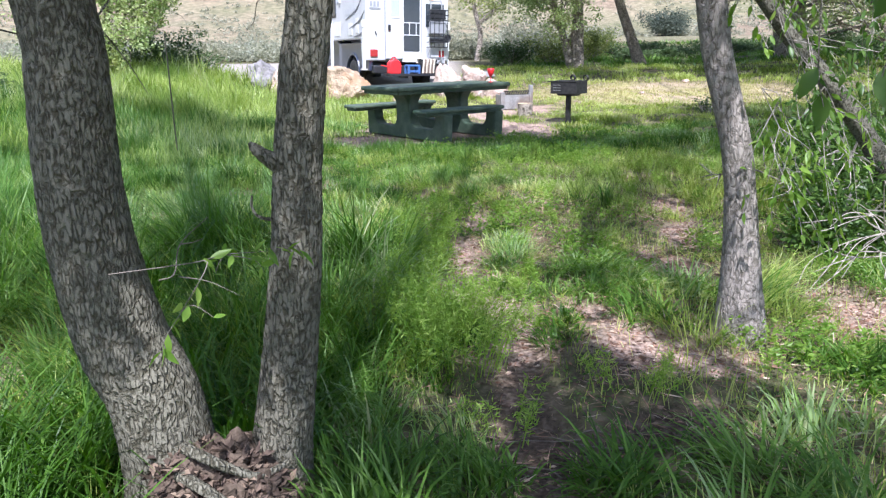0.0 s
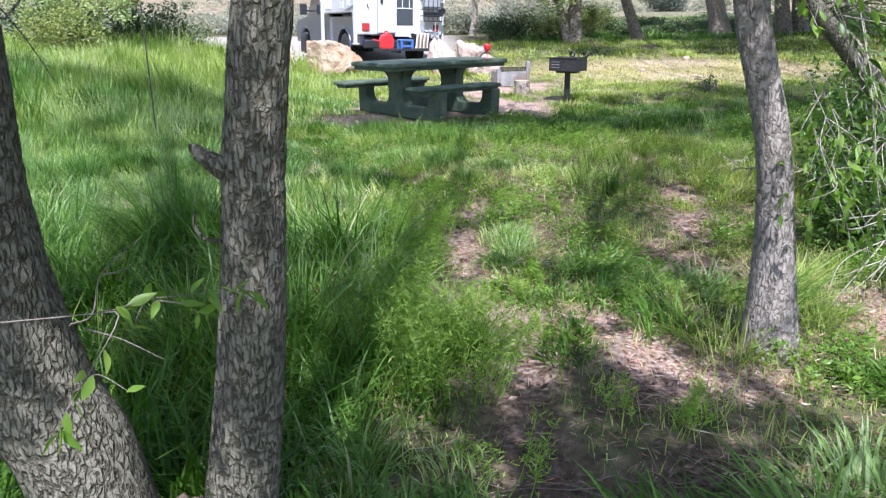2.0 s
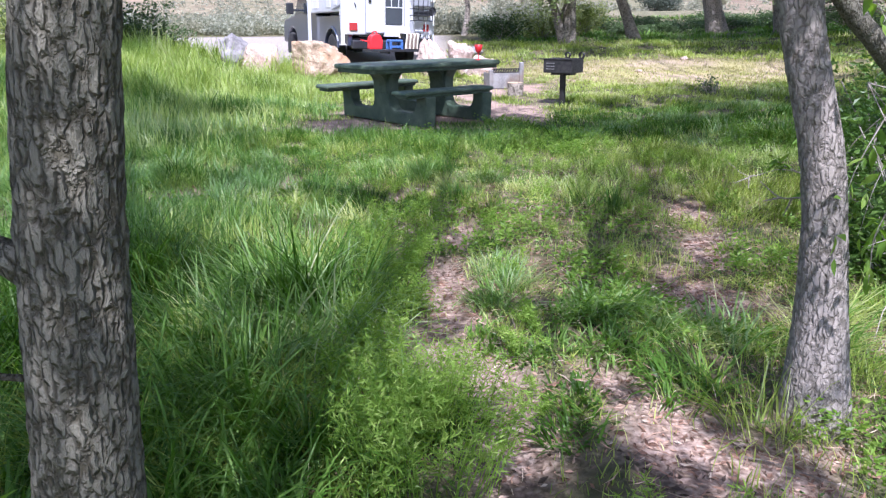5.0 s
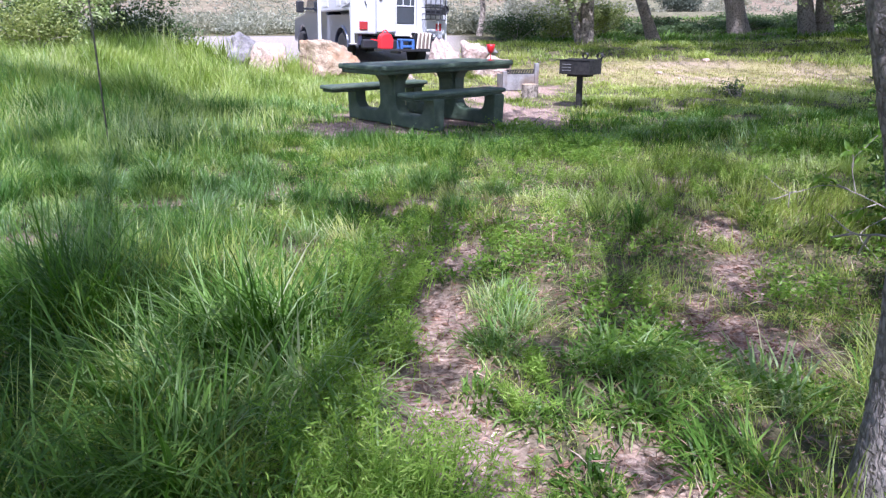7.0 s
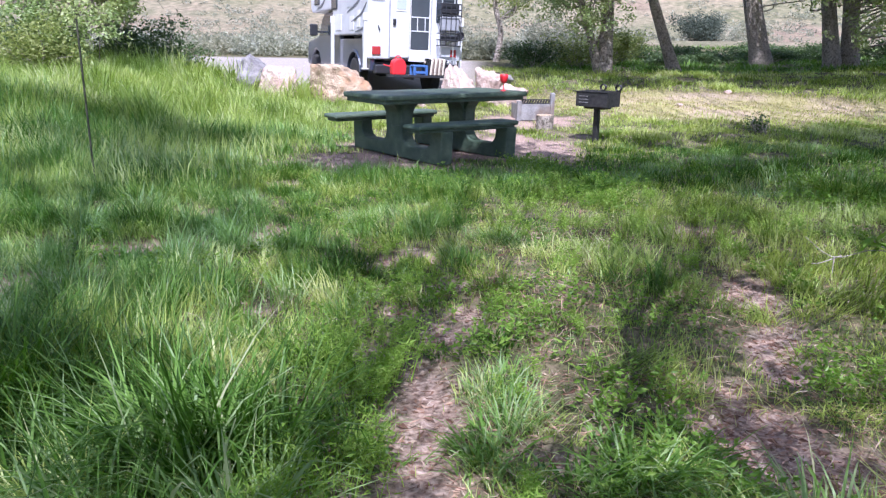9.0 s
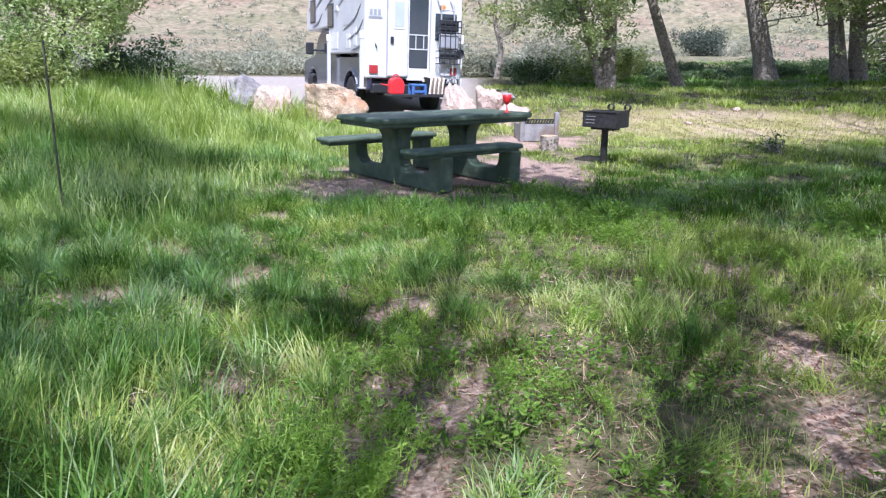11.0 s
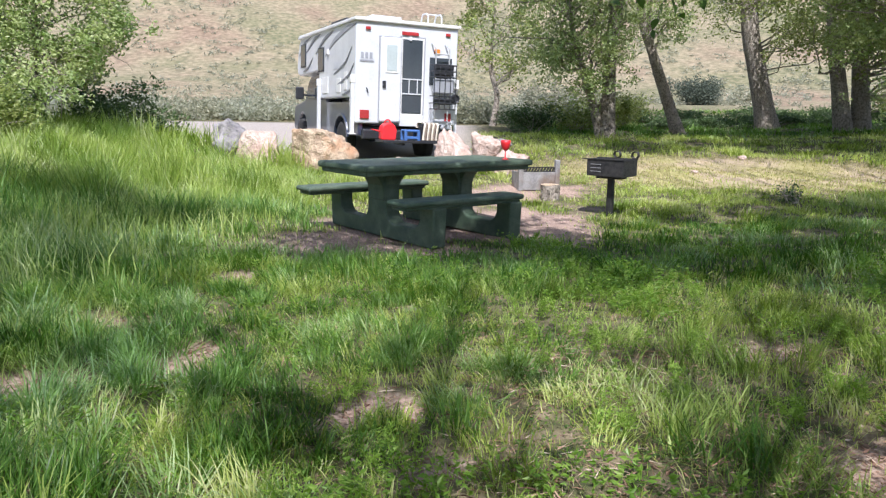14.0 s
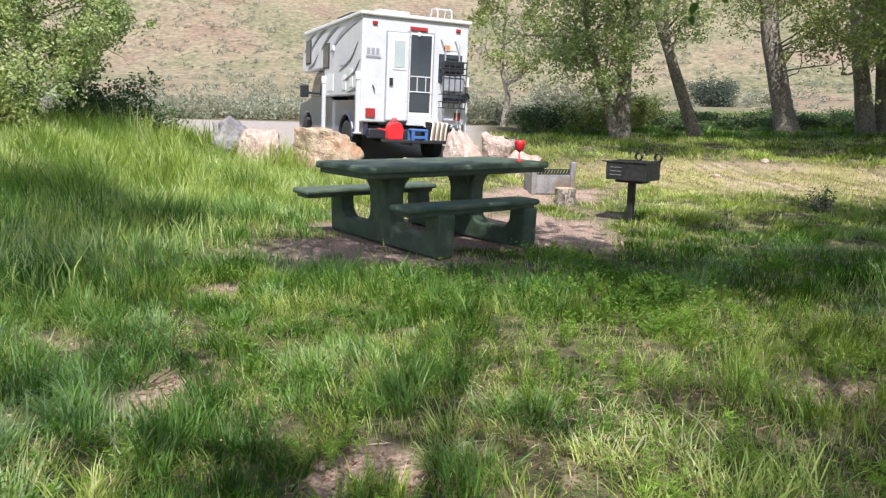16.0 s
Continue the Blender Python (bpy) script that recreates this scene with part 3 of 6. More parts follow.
# ---------------------------------------------------------------- ground
def ground_material():
    m = bpy.data.materials.new("soil, turf, gravel and dry hill")
    m.use_nodes = True
    nt = m.node_tree
    bs = nt.nodes["Principled BSDF"]
    tc = nt.nodes.new("ShaderNodeTexCoord")

    def noise_at(size, detail=6):
        n = nt.nodes.new("ShaderNodeTexNoise")
        n.inputs["Scale"].default_value = 1 / size
        n.inputs["Detail"].default_value = detail
        link(nt, tc.outputs["Object"], n.inputs["Vector"])
        return n.outputs[0]

    def ramp(fac, *stops):
        r = nt.nodes.new("ShaderNodeValToRGB")
        els = r.color_ramp.elements
        while len(els) < len(stops):
            els.new(0.5)
        for e, (p, c) in zip(els, stops):
            e.position, e.color = p, (*c, 1)
        link(nt, fac, r.inputs[0])
        return r.outputs[0]

    def mix(fac, a, b):
        x = nt.nodes.new("ShaderNodeMixRGB")
        link(nt, fac, x.inputs[0])
        link(nt, a, x.inputs[1])
        link(nt, b, x.inputs[2])
        return x.outputs[0]

    def attr(name):
        a = nt.nodes.new("ShaderNodeAttribute")
        a.attribute_name = name
        return a.outputs["Fac"]

    fine, mid, big = noise_at(0.025), noise_at(0.16), noise_at(1.1)
    soil = ramp(fine, (0.3, (0.16, 0.10, 0.075)), (0.5, (0.36, 0.255, 0.195)), (0.72, (0.55, 0.43, 0.35)))
    turf = ramp(mid, (0.33, (0.05, 0.06, 0.024)), (0.52, (0.12, 0.11, 0.055)), (0.70, (0.25, 0.195, 0.125)))
    grav = ramp(fine, (0.3, (0.25, 0.215, 0.18)), (0.6, (0.39, 0.345, 0.30)), (0.8, (0.50, 0.46, 0.42)))
    dryc = mix(ramp(big, (0.42, (0, 0, 0)), (0.6, (1, 1, 1))), ramp(mid, (0.3, (0.25, 0.23, 0.09)), (0.6, (0.38, 0.34, 0.15))), ramp(mid, (0.3, (0.30, 0.235, 0.14)), (0.66, (0.47, 0.37, 0.26))))
    hill_a = ramp(noise_at(0.42, 6), (0.38, (0.075, 0.075, 0.045)), (0.52, (0.20, 0.17, 0.105)), (0.68, (0.33, 0.265, 0.18)))
    hill_b = ramp(noise_at(7, 9), (0.38, (0.16, 0.165, 0.085)), (0.52, (0.28, 0.235, 0.15)), (0.66, (0.25, 0.165, 0.12)))
    half = nt.nodes.new("ShaderNodeValue")
    half.outputs[0].default_value = 0.5
    hill = mix(half.outputs[0], hill_a, hill_b)
    # dark soil tone: leaf mould plus the shade below the near trees
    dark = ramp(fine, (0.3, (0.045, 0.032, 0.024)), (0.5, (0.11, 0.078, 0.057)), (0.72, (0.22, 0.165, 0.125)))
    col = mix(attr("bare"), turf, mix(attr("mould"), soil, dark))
    col = mix(attr("dry"), col, dryc)
    col = mix(attr("gravel"), col, grav)
    col = mix(attr("hill"), col, hill)
    link(nt, col, bs.inputs["Base Color"])
    bs.inputs["Roughness"].default_value = 0.95
    bs.inputs["Specular IOR Level"].default_value = 0.15
    add = nt.nodes.new("ShaderNodeMath")
    add.operation = "ADD"
    link(nt, fine, add.inputs[0])
    link(nt, mid, add.inputs[1])
    bp = nt.nodes.new("ShaderNodeBump")
    bp.inputs["Strength"].default_value = 0.8
    bp.inputs["Distance"].default_value = 0.03
    link(nt, add.outputs[0], bp.inputs["Height"])
    link(nt, bp.outputs[0], bs.inputs["Normal"])
    return m


def build_ground():
    xs = np.concatenate([np.linspace(-600, -60, 22), np.linspace(-56, -14, 30), np.linspace(-13.5, -4.2, 48), np.arange(-4.1, 4.6, 0.07),
                         np.linspace(4.7, 14, 50), np.linspace(14.5, 60, 34), np.linspace(64, 600, 22)])
    ys = np.concatenate([np.linspace(-300, -10, 12), np.linspace(-9, 0.6, 20), np.arange(0.7, 9.6, 0.07), np.linspace(9.7, 18, 64),
                         np.linspace(18.2, 48, 80), np.linspace(49, 120, 64), np.linspace(122, 800, 36)])
    x, y = np.meshgrid(xs, ys)
    z = ground_z(x, y)
    z = z - 0.03 * bare(x, y) * (1 - step(9, 11, y))
    nx, ny = len(xs), len(ys)
    i = np.arange(ny - 1)[:, None] * nx
    j = np.arange(nx - 1)[None, :]
    q = np.stack([i + j, i + j + 1, i + nx + j + 1, i + nx + j], -1).reshape(-1, 4)
    me = mesh_np("ground", np.stack([x, y, z], -1).reshape(-1, 3), None, q)
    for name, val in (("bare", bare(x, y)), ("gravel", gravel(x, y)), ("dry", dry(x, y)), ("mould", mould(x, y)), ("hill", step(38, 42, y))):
        a = me.attributes.new(name, "FLOAT", "POINT")
        a.data.foreach_set("value", np.asarray(val, np.float32).ravel())
    me.materials.append(ground_material())
    return tagged(new("ground", me), "grassy ground with a trodden earth path, gravel and a dry hillside", "ground", "", "structure")


build_ground()


# ---------------------------------------------------------------- picnic table with its benches
def arc(cx, cz, r, a0, a1, n=6):
    return [(cx + r * math.cos(radians(a0 + (a1 - a0) * i / n)), cz + r * math.sin(radians(a0 + (a1 - a0) * i / n))) for i in range(n + 1)]


TABLE = pose(-0.13, 11.88, 0.02, 0, 0, 40)


def slab(length, width, z, t, mat, name, parent, at=(0, 0)):
    """A cast top with a stepped, rounded edge."""
    bm = box(length, width, t * 0.62, (at[0], at[1], z - t * 0.31), 0.022)
    box(length - 0.07, width - 0.07, t * 0.5, (at[0], at[1], z - t * 0.78), 0.015, None, bm)
    return part(name, bm, mat, parent)


def picnic_table():
    ob = base("picnic_table", TABLE, "dark green painted concrete picnic table with two fixed benches", "picnic table")
    slab(2.25, 0.98, 0.785, 0.11, M_concrete, "tabletop", ob)
    for side, length, at in ((-1, 1.52, -0.25), (1, 1.64, -0.31)):
        slab(length, 0.33, 0.475, 0.09, M_concrete, "bench_seat", ob, (at, side * 0.84))
    for end in (-1, 1):
        # a frame across the table: foot beam, middle pedestal and an upright under each bench, with rounded hollows
        right = [(1.00, 0.395), (0.78, 0.395)] + arc(0.64, 0.31, 0.14, 0, -90, 5) + arc(0.32, 0.31, 0.14, -90, -180, 5) + [(0.18, 0.45)] + arc(0.36, 0.51, 0.18, 180, 90, 5)
        left = [(-x, z) for x, z in right[::-1]]
        outline = [(-0.98, 0.0), (0.98, 0.0)] + right + left
        m = Matrix.Translation((end * 0.50 - 0.10, 0, 0.0)) @ Matrix.Rotation(radians(90), 4, "Z")
        part("end_frame", prism(outline, 0.17, 0.018, m), M_concrete, ob)
        # brackets that flare along the table from each pedestal
        br = [(-0.10, 0.40), (0.10, 0.40)] + arc(0.29, 0.50, 0.19, 180, 90, 5) + arc(-0.29, 0.50, 0.19, 90, 0, 5)
        part("bracket", prism(br, 0.31, 0.012, Matrix.Translation((end * 0.50 - 0.10, 0, -0.012))), M_concrete, ob)
    return ob


picnic_table()


def goblet():
    ob = base("goblet", pose(0.72, 12.16, 0.806), "small red plastic goblet on the picnic table", "goblet")
    part("bowl", lathe([(0.009, 0.095), (0.026, 0.105), (0.046, 0.135), (0.055, 0.18), (0.056, 0.215), (0.052, 0.215), (0.048, 0.16), (0.0, 0.115)], 20), M_red, ob, smooth=True)
    part("stem", lathe([(0.040, 0.0), (0.040, 0.005), (0.008, 0.012), (0.0065, 0.096), (0.0, 0.1)], 16), M_red, ob, smooth=True)


goblet()


def park_grill():
    ob = base("park_grill", pose(2.17, 13.45, 0.04, 0, 0, -38), "black iron park grill on a single post", "grill")
    bm = box(0.52, 0.012, 0.21, (0, -0.19, 0.60), 0.003)
    box(0.52, 0.012, 0.21, (0, 0.19, 0.60), 0.003, None, bm)
    box(0.012, 0.38, 0.21, (-0.254, 0, 0.60), 0.003, None, bm)
    box(0.012, 0.38, 0.21, (0.254, 0, 0.60), 0.003, None, bm)
    box(0.50, 0.37, 0.012, (0, 0, 0.502), 0.003, None, bm)
    part("firebox", bm, M_iron, ob)
    for z in (0.555, 0.60, 0.645):
        part("vent_slot", box(0.15, 0.006, 0.010, (-0.13, -0.199, z), 0.002), M_steel, ob, "pale worn slot")
    bm = box(0.36, 0.2, 0.04, (0, 0, 0.478), 0.006)
    part("collar", bm, M_iron, ob)
    part("post", box(0.075, 0.075, 0.52, (0, 0, 0.20), 0.006), M_iron, ob)
    bm = bmesh.new()
    for i in range(11):
        rod((-0.25 + i * 0.05, -0.20, 0.712), (-0.25 + i * 0.05, 0.20, 0.712), 0.006, bm, 6)
    for y in (-0.2, 0.2):
        rod((-0.32, y, 0.712), (0.26, y, 0.712), 0.008, bm, 6)
    part("cooking_grate", bm, M_iron, ob)
    for x in (-0.02, 0.235):
        bm = bmesh.new()
        for k in range(5):
            ring = [(x + 0.045 * math.cos(a), 0.15 + k * 0.012, 0.765 + 0.045 * math.sin(a)) for a in np.linspace(0, 6.2832, 13)]
            for a, b in zip(ring, ring[1:]):
                rod(a, b, 0.006, bm, 5)
        part("coil_handle", bm, M_iron, ob)


park_grill()


def fire_pit():
    ob = base("fire_pit", pose(1.36, 16.0, 0.08, 0, 0, 14), "grey steel campfire box with a slotted grate and side posts", "fire pit")
    part("back_panel", box(0.56, 0.02, 0.29, (0, -0.26, 0.155), 0.004), M_steel, ob)
    part("side_panel", box(0.02, 0.52, 0.28, (-0.29, 0, 0.15), 0.004), M_steel, ob)
    part("side_panel", box(0.02, 0.52, 0.28, (0.29, 0, 0.15), 0.004), M_steel, ob)
    part("front_panel", box(0.56, 0.02, 0.24, (0, 0.26, 0.13), 0.004), M_steel, ob)
    for x, h in ((-0.31, 0.36), (0.31, 0.50)):
        part("post", box(0.08, 0.09, h, (x, -0.26, h / 2), 0.012), M_steel, ob)
    bm = bmesh.new()
    for i in range(11):
        box(0.03, 0.012, 0.07, (-0.25 + i * 0.05, -0.25, 0.345), 0.0, Matrix.Rotation(0.5, 4, "Y"), bm)
    for z in (0.31, 0.38):
        rod((-0.27, -0.25, z), (0.27, -0.25, z), 0.009, bm, 6)
    part("grate", bm, M_iron, ob)


fire_pit()


def wood_stump():
    ob = base("wood_stump", pose(1.52, 14.85, 0.0), "sawn round of firewood standing on end by the fire pit", "stump")
    v, q = tube(spline([(0, 0, -0.02), (0.005, 0, 0.1), (0, 0, 0.27)], 8), np.full(8, 0.15), 26, 0.02, 5)
    thing_np("bark_side", v, None, q, M_bark_far, ob)
    part("cut_face", lathe([(0.145, 0.262), (0.14, 0.272), (0.07, 0.274), (0.0, 0.273)], 24), M_cutwood, ob, "pale sawn end grain")


wood_stump()


def boulder(name_label, at, size, turn, mat, seed):
    bm = bmesh.new()
    bmesh.ops.create_icosphere(bm, subdivisions=5, radius=1)
    gen = np.random.default_rng(seed)
    cuts = [(Vector(gen.normal(size=3)).normalized(), gen.uniform(0.52, 0.80)) for _ in range(15)]
    for v in bm.verts:
        p = v.co.copy()
        for n, d in cuts:
            over = p.dot(n) - d
            if over > 0:
                p -= n * over * 0.97
        p *= 1.12 + 0.16 * noise.fractal(p * 1.9 + Vector((seed, 0, 0)), 0.9, 2.0, 5) - 0.10 * abs(noise.noise(p * 4.5 + Vector((0, seed, 0)))) + 0.04 * noise.noise(p * 13)
        v.co = Vector((p.x * size[0], p.y * size[1], p.z * size[2]))
    ob = part("boulder", bm, mat, None, smooth=True)
    ob.matrix_world = pose(*at, 0, 0, turn)
    return tagged(ob, name_label, "boulder", "boulders along the parking edge")


boulder("large tan boulder beside the parked truck", (-2.66, 18.0, 0.45), (0.66, 0.5, 0.60), 20, M_rock[0], 1)
boulder("grey boulder at the edge of tall grass", (-4.62, 18.7, 0.70), (0.52, 0.45, 0.48), 70, M_rock[1], 2)
boulder("pink granite boulder lying low in the grass", (-3.85, 18.2, 0.48), (0.50, 0.40, 0.52), -25, M_rock[2], 3)
boulder("pale pointed boulder behind the picnic table", (0.0, 17.6, 0.38), (0.35, 0.38, 0.66), 10, M_rock[2], 14)
boulder("pinkish boulder behind the picnic table", (0.53, 18.2, 0.45), (0.33, 0.33, 0.50), 40, M_rock[2], 5)
boulder("low white boulder beside the fire pit", (1.02, 17.7, 0.30), (0.46, 0.36, 0.40), 15, M_rock[2], 6)
boulder("small pale rock behind the picnic table", (-1.05, 17.1, 0.22), (0.34, 0.3, 0.30), 0, M_rock[2], 7)
boulder("small grey rock in the grass", (0.95, 22.0, 0.5), (0.30, 0.28, 0.25), 0, M_rock[1], 8)
boulder("small round rock on the dry clearing", (4.6, 18.0, 0.24), (0.07, 0.06, 0.05), 0, M_rock[2], 9)
boulder("small round rock on the dry clearing", (6.4, 20.6, 0.38), (0.10, 0.09, 0.07), 30, M_rock[2], 10)

# ---------------------------------------------------------------- truck and camper
RIG = pose(-1.06, 18.87, 0.29, 0, 1.6, 27)
CZ = 0.70  # floor of the camper over the ground


def wheel(parent, x, y):
    m = Matrix.Translation((x, y, 0.39)) @ Matrix.Rotation(radians(90), 4, "Y")
    tyre = part("tyre", lathe([(0.24, -0.11), (0.34, -0.12), (0.385, -0.10), (0.395, -0.05), (0.395, 0.05), (0.385, 0.10), (0.34, 0.12), (0.24, 0.11)], 32, m), M_rubber, parent, smooth=True)
    part("rim", lathe([(0.0, -0.07), (0.06, -0.08), (0.10, -0.05), (0.20, -0.06), (0.235, -0.10), (0.245, -0.10), (0.245, 0.10), (0.235, 0.10), (0.20, 0.05), (0.0, 0.06)], 24, m), M_chrome, tyre)
    return tyre


def pickup_truck():
    ob = base("pickup_truck", RIG, "dark blue pickup truck carrying a white camper", "truck")
    bed = [(0.05, 0.52), (0.05, 1.18), (2.35, 1.18), (2.35, 0.52), (1.68, 0.50)] + arc(1.22, 0.42, 0.47, 10, 170, 8) + [(0.72, 0.50)]
    m = Matrix.Rotation(radians(90), 4, "Z")
    for x in (-0.97, 0.97):
        part("bed_side", prism(bed, 0.10, 0.015, Matrix.Translation((x, 0, 0)) @ m), M_truck, ob)
    part("bed_floor", box(1.86, 2.2, 0.08, (0, 1.25, 0.66), 0.01), M_dark, ob)
    cab = [(2.40, 0.48), (2.40, 1.20), (2.52, 1.24), (2.62, 1.80), (2.80, 1.86), (3.95, 1.84), (4.20, 1.72), (4.55, 1.26), (5.62, 1.14), (5.72, 0.95), (5.74, 0.50),
           (5.30, 0.50)] + arc(4.82, 0.42, 0.48, 10, 170, 8) + [(4.32, 0.46)]
    part("cab", prism(cab, 1.94, 0.06, m), M_truck, ob, "dark blue cab and bonnet", smooth=False)
    for x in (-0.975, 0.975):
        part("side_window", prism([(2.72, 1.28), (2.76, 1.74), (3.92, 1.74), (4.12, 1.64), (4.40, 1.28)], 0.02, 0.0, Matrix.Translation((x, 0, 0)) @ m), M_glass, ob)
        part("flare", prism(arc(1.22, 0.42, 0.53, 5, 175, 10) + arc(1.22, 0.42, 0.47, 175, 5, 10), 0.06, 0.01, Matrix.Translation((x * 1.04, 0, 0)) @ m), M_truck, ob)
        mir = part("mirror", box(0.20, 0.09, 0.30, (x * 1.26, 4.05, 1.40), 0.03), M_dark, ob, "black towing mirror")
        part("arm", box(0.20, 0.04, 0.05, (x * 1.08, 4.10, 1.36), 0.01), M_dark, mir)
    for x, y in ((-0.90, 1.22), (0.90, 1.22), (-0.90, 4.82), (0.90, 4.82)):
        wheel(ob, x, y)
    part("rear_bumper", box(1.9, 0.16, 0.20, (0, 0.0, 0.55), 0.03), M_dark, ob)
    part("hitch_bar", box(0.07, 0.75, 0.07, (-0.1, -0.30, 0.44), 0.008), M_dark, ob)


pickup_truck()


def swoosh(pts, w, x, mat, parent):
    """A tapering stripe on the camper's flank."""
    p = spline([(x, a, b + CZ) for a, b in pts], 12)
    v, q = [], []
    for i, c in enumerate(p):
        h = w * math.sin(math.pi * (i + 0.35) / 12) * 0.5
        v += [(x, c[1], c[2] - h), (x, c[1], c[2] + h), (x + 0.01, c[1], c[2] + h), (x + 0.01, c[1], c[2] - h)]
    for i in range(11):
        for a, b in ((0, 1), (1, 2), (2, 3), (3, 0)):
            q.append((i * 4 + a, i * 4 + b, i * 4 + 4 + b, i * 4 + 4 + a))
    return thing_np("stripe", v, None, q, mat, parent, False, "grey swoosh stripe")


def truck_camper():
    ob = base("truck_camper", RIG, "white slide-in truck camper with its rear door open", "camper")
    m = Matrix.Rotation(radians(90), 4, "Z")
    side = [(0.0, 0.06), (0.0, 2.05), (4.46, 2.05), (4.62, 1.93), (4.76, 1.68), (4.84, 1.42), (4.83, 1.26), (4.76, 1.18), (4.62, 1.14), (2.74, 1.18), (2.74, 0.56), (0.42, 0.56), (0.36, 0.06)]
    shell = [(y, z + CZ) for y, z in side]
    part("shell", prism(shell, 2.20, 0.035, m), M_white, ob)
    part("tub", box(1.24, 2.3, 0.56, (0, 1.55, CZ + 0.29), 0.02), M_white, ob)
    # roof rim and what stands on the roof
    part("roof_rim", prism([(-0.05, CZ + 2.03), (-0.05, CZ + 2.10), (4.50, CZ + 2.10), (4.66, CZ + 2.04), (4.64, CZ + 2.01)], 2.28, 0.02, m), M_cream, ob)
    part("roof_hatch", box(0.66, 0.62, 0.13, (-0.32, 0.75, CZ + 2.16), 0.03), M_white, ob)
    part("solar_panel", box(0.55, 1.1, 0.06, (-0.72, 1.6, CZ + 2.17), 0.01), M_dark, ob, "black solar panel")
    part("aerial_base", box(0.16, 0.3, 0.09, (-0.85, 3.1, CZ + 2.16), 0.02), M_dark, ob)
    bm = bmesh.new()
    for x in (0.42, 0.72):
        ring = [(x, 0.03, CZ + 2.08), (x, 0.03, CZ + 2.24), (x, 0.12, CZ + 2.30), (x, 0.32, CZ + 2.30), (x, 0.42, CZ + 2.10)]
        for a, b in zip(ring, ring[1:]):
            rod(a, b, 0.016, bm, 8)
    rod((0.42, 0.2, CZ + 2.30), (0.72, 0.2, CZ + 2.30), 0.014, bm, 8)
    part("ladder_top", bm, M_white, ob)
    # doorway: dark screen set in a frame, with pale guard rails
    part("doorway", box(0.50, 0.02, 1.56, (0.09, -0.006, CZ + 1.00), 0.0), M_cream, ob)
    scr = part("screen_door", box(0.43, 0.03, 1.46, (0.09, -0.014, CZ + 1.02), 0.012), M_glass, ob, "dark screen door")
    bm = box(0.43, 0.014, 0.022, (0.09, -0.038, CZ + 0.97))
    box(0.43, 0.014, 0.022, (0.09, -0.038, CZ + 0.68), 0, None, bm)
    for x in (0.02, 0.20):
        box(0.016, 0.012, 0.29, (x, -0.038, CZ + 0.825), 0, None, bm)
    part("guard_rail", bm, M_white, scr, "white guard rail")
    part("step_panel", box(0.52, 0.03, 0.22, (0.09, -0.02, CZ + 0.14), 0.008), M_white, ob)
    part("door_gasket", box(0.49, 0.02, 1.70, (-0.385, -0.012, CZ + 0.93), 0.008), M_grey, ob)
    part("doorway_gasket", box(0.56, 0.008, 1.62, (0.09, -0.003, CZ + 1.00), 0.0), M_grey, ob)
    door = part("door", box(0.45, 0.05, 1.66, (-0.385, -0.045, CZ + 0.93), 0.03), M_white, ob, "white entry door folded back flat")
    part("door_frame", box(0.27, 0.012, 0.58, (-0.375, -0.076, CZ + 1.36), 0.004), M_cream, door)
    part("door_window", box(0.22, 0.012, 0.50, (-0.375, -0.083, CZ + 1.36), 0.003), M_frost, door)
    part("door_handle", box(0.07, 0.03, 0.14, (-0.53, -0.085, CZ + 0.84), 0.008), M_dark, door)
    # lamps
    for x, z, w, h, mt in ((-0.86, 1.90, 0.10, 0.06, M_redlight), (0.86, 1.90, 0.10, 0.06, M_redlight), (0.03, 1.86, 0.36, 0.07, M_redlight),
                           (-0.91, 0.24, 0.19, 0.17, M_redlight), (0.91, 0.24, 0.15, 0.17, M_redlight), (0.63, 1.56, 0.12, 0.09, M_amber)):
        part("rear_lamp", box(w, 0.03, h, (x, -0.015, CZ + z), 0.008), mt, ob)
    part("porch_lamp", box(0.05, 0.06, 0.09, (0.03, -0.03, CZ + 1.76), 0.012), M_white, ob)
    # maker's panel as plain bars
    part("name_bar", box(0.30, 0.008, 0.17, (-0.87, -0.005, CZ + 1.38), 0.002), M_lightgrey, ob)
    for bx in (-0.97, -0.88, -0.79):
        part("name_bar", box(0.06, 0.010, 0.12, (bx, -0.008, CZ + 1.38), 0.002), M_grey, ob)
    part("name_bar", box(0.30, 0.008, 0.03, (-0.87, -0.005, CZ + 1.27), 0.002), M_grey, ob)
    # rear window, ladder, rack with folded chairs
    part("rear_window", box(0.50, 0.02, 0.55, (0.72, -0.008, CZ + 1.16), 0.008), M_glass, ob)
    bm = bmesh.new()
    for x in (0.56, 0.86):
        pts = [(x - 0.06, -0.02, CZ + 1.72), (x, -0.12, CZ + 1.60), (x, -0.12, CZ + 0.10), (x, -0.02, CZ + 0.05)]
        for a, b in zip(pts, pts[1:]):
            rod(a, b, 0.015, bm, 8)
    for z in (0.15, 0.42, 0.70, 0.98, 1.26, 1.5):
        rod((0.56, -0.12, CZ + z), (0.86, -0.12, CZ + z), 0.013, bm, 8)
    part("ladder", bm, M_alu, ob, "aluminium rear ladder")
    rack = part("rack", box(0.44, 0.10, 0.30, (0.71, -0.20, CZ + 0.86), 0.03), M_grey, ob, "grey folded camp chairs in a dark wire rack")
    bm = bmesh.new()
    for x in (0.47, 0.59, 0.71, 0.83, 0.95):
        rod((x, -0.29, CZ + 0.40), (x, -0.29, CZ + 1.28), 0.010, bm, 6)
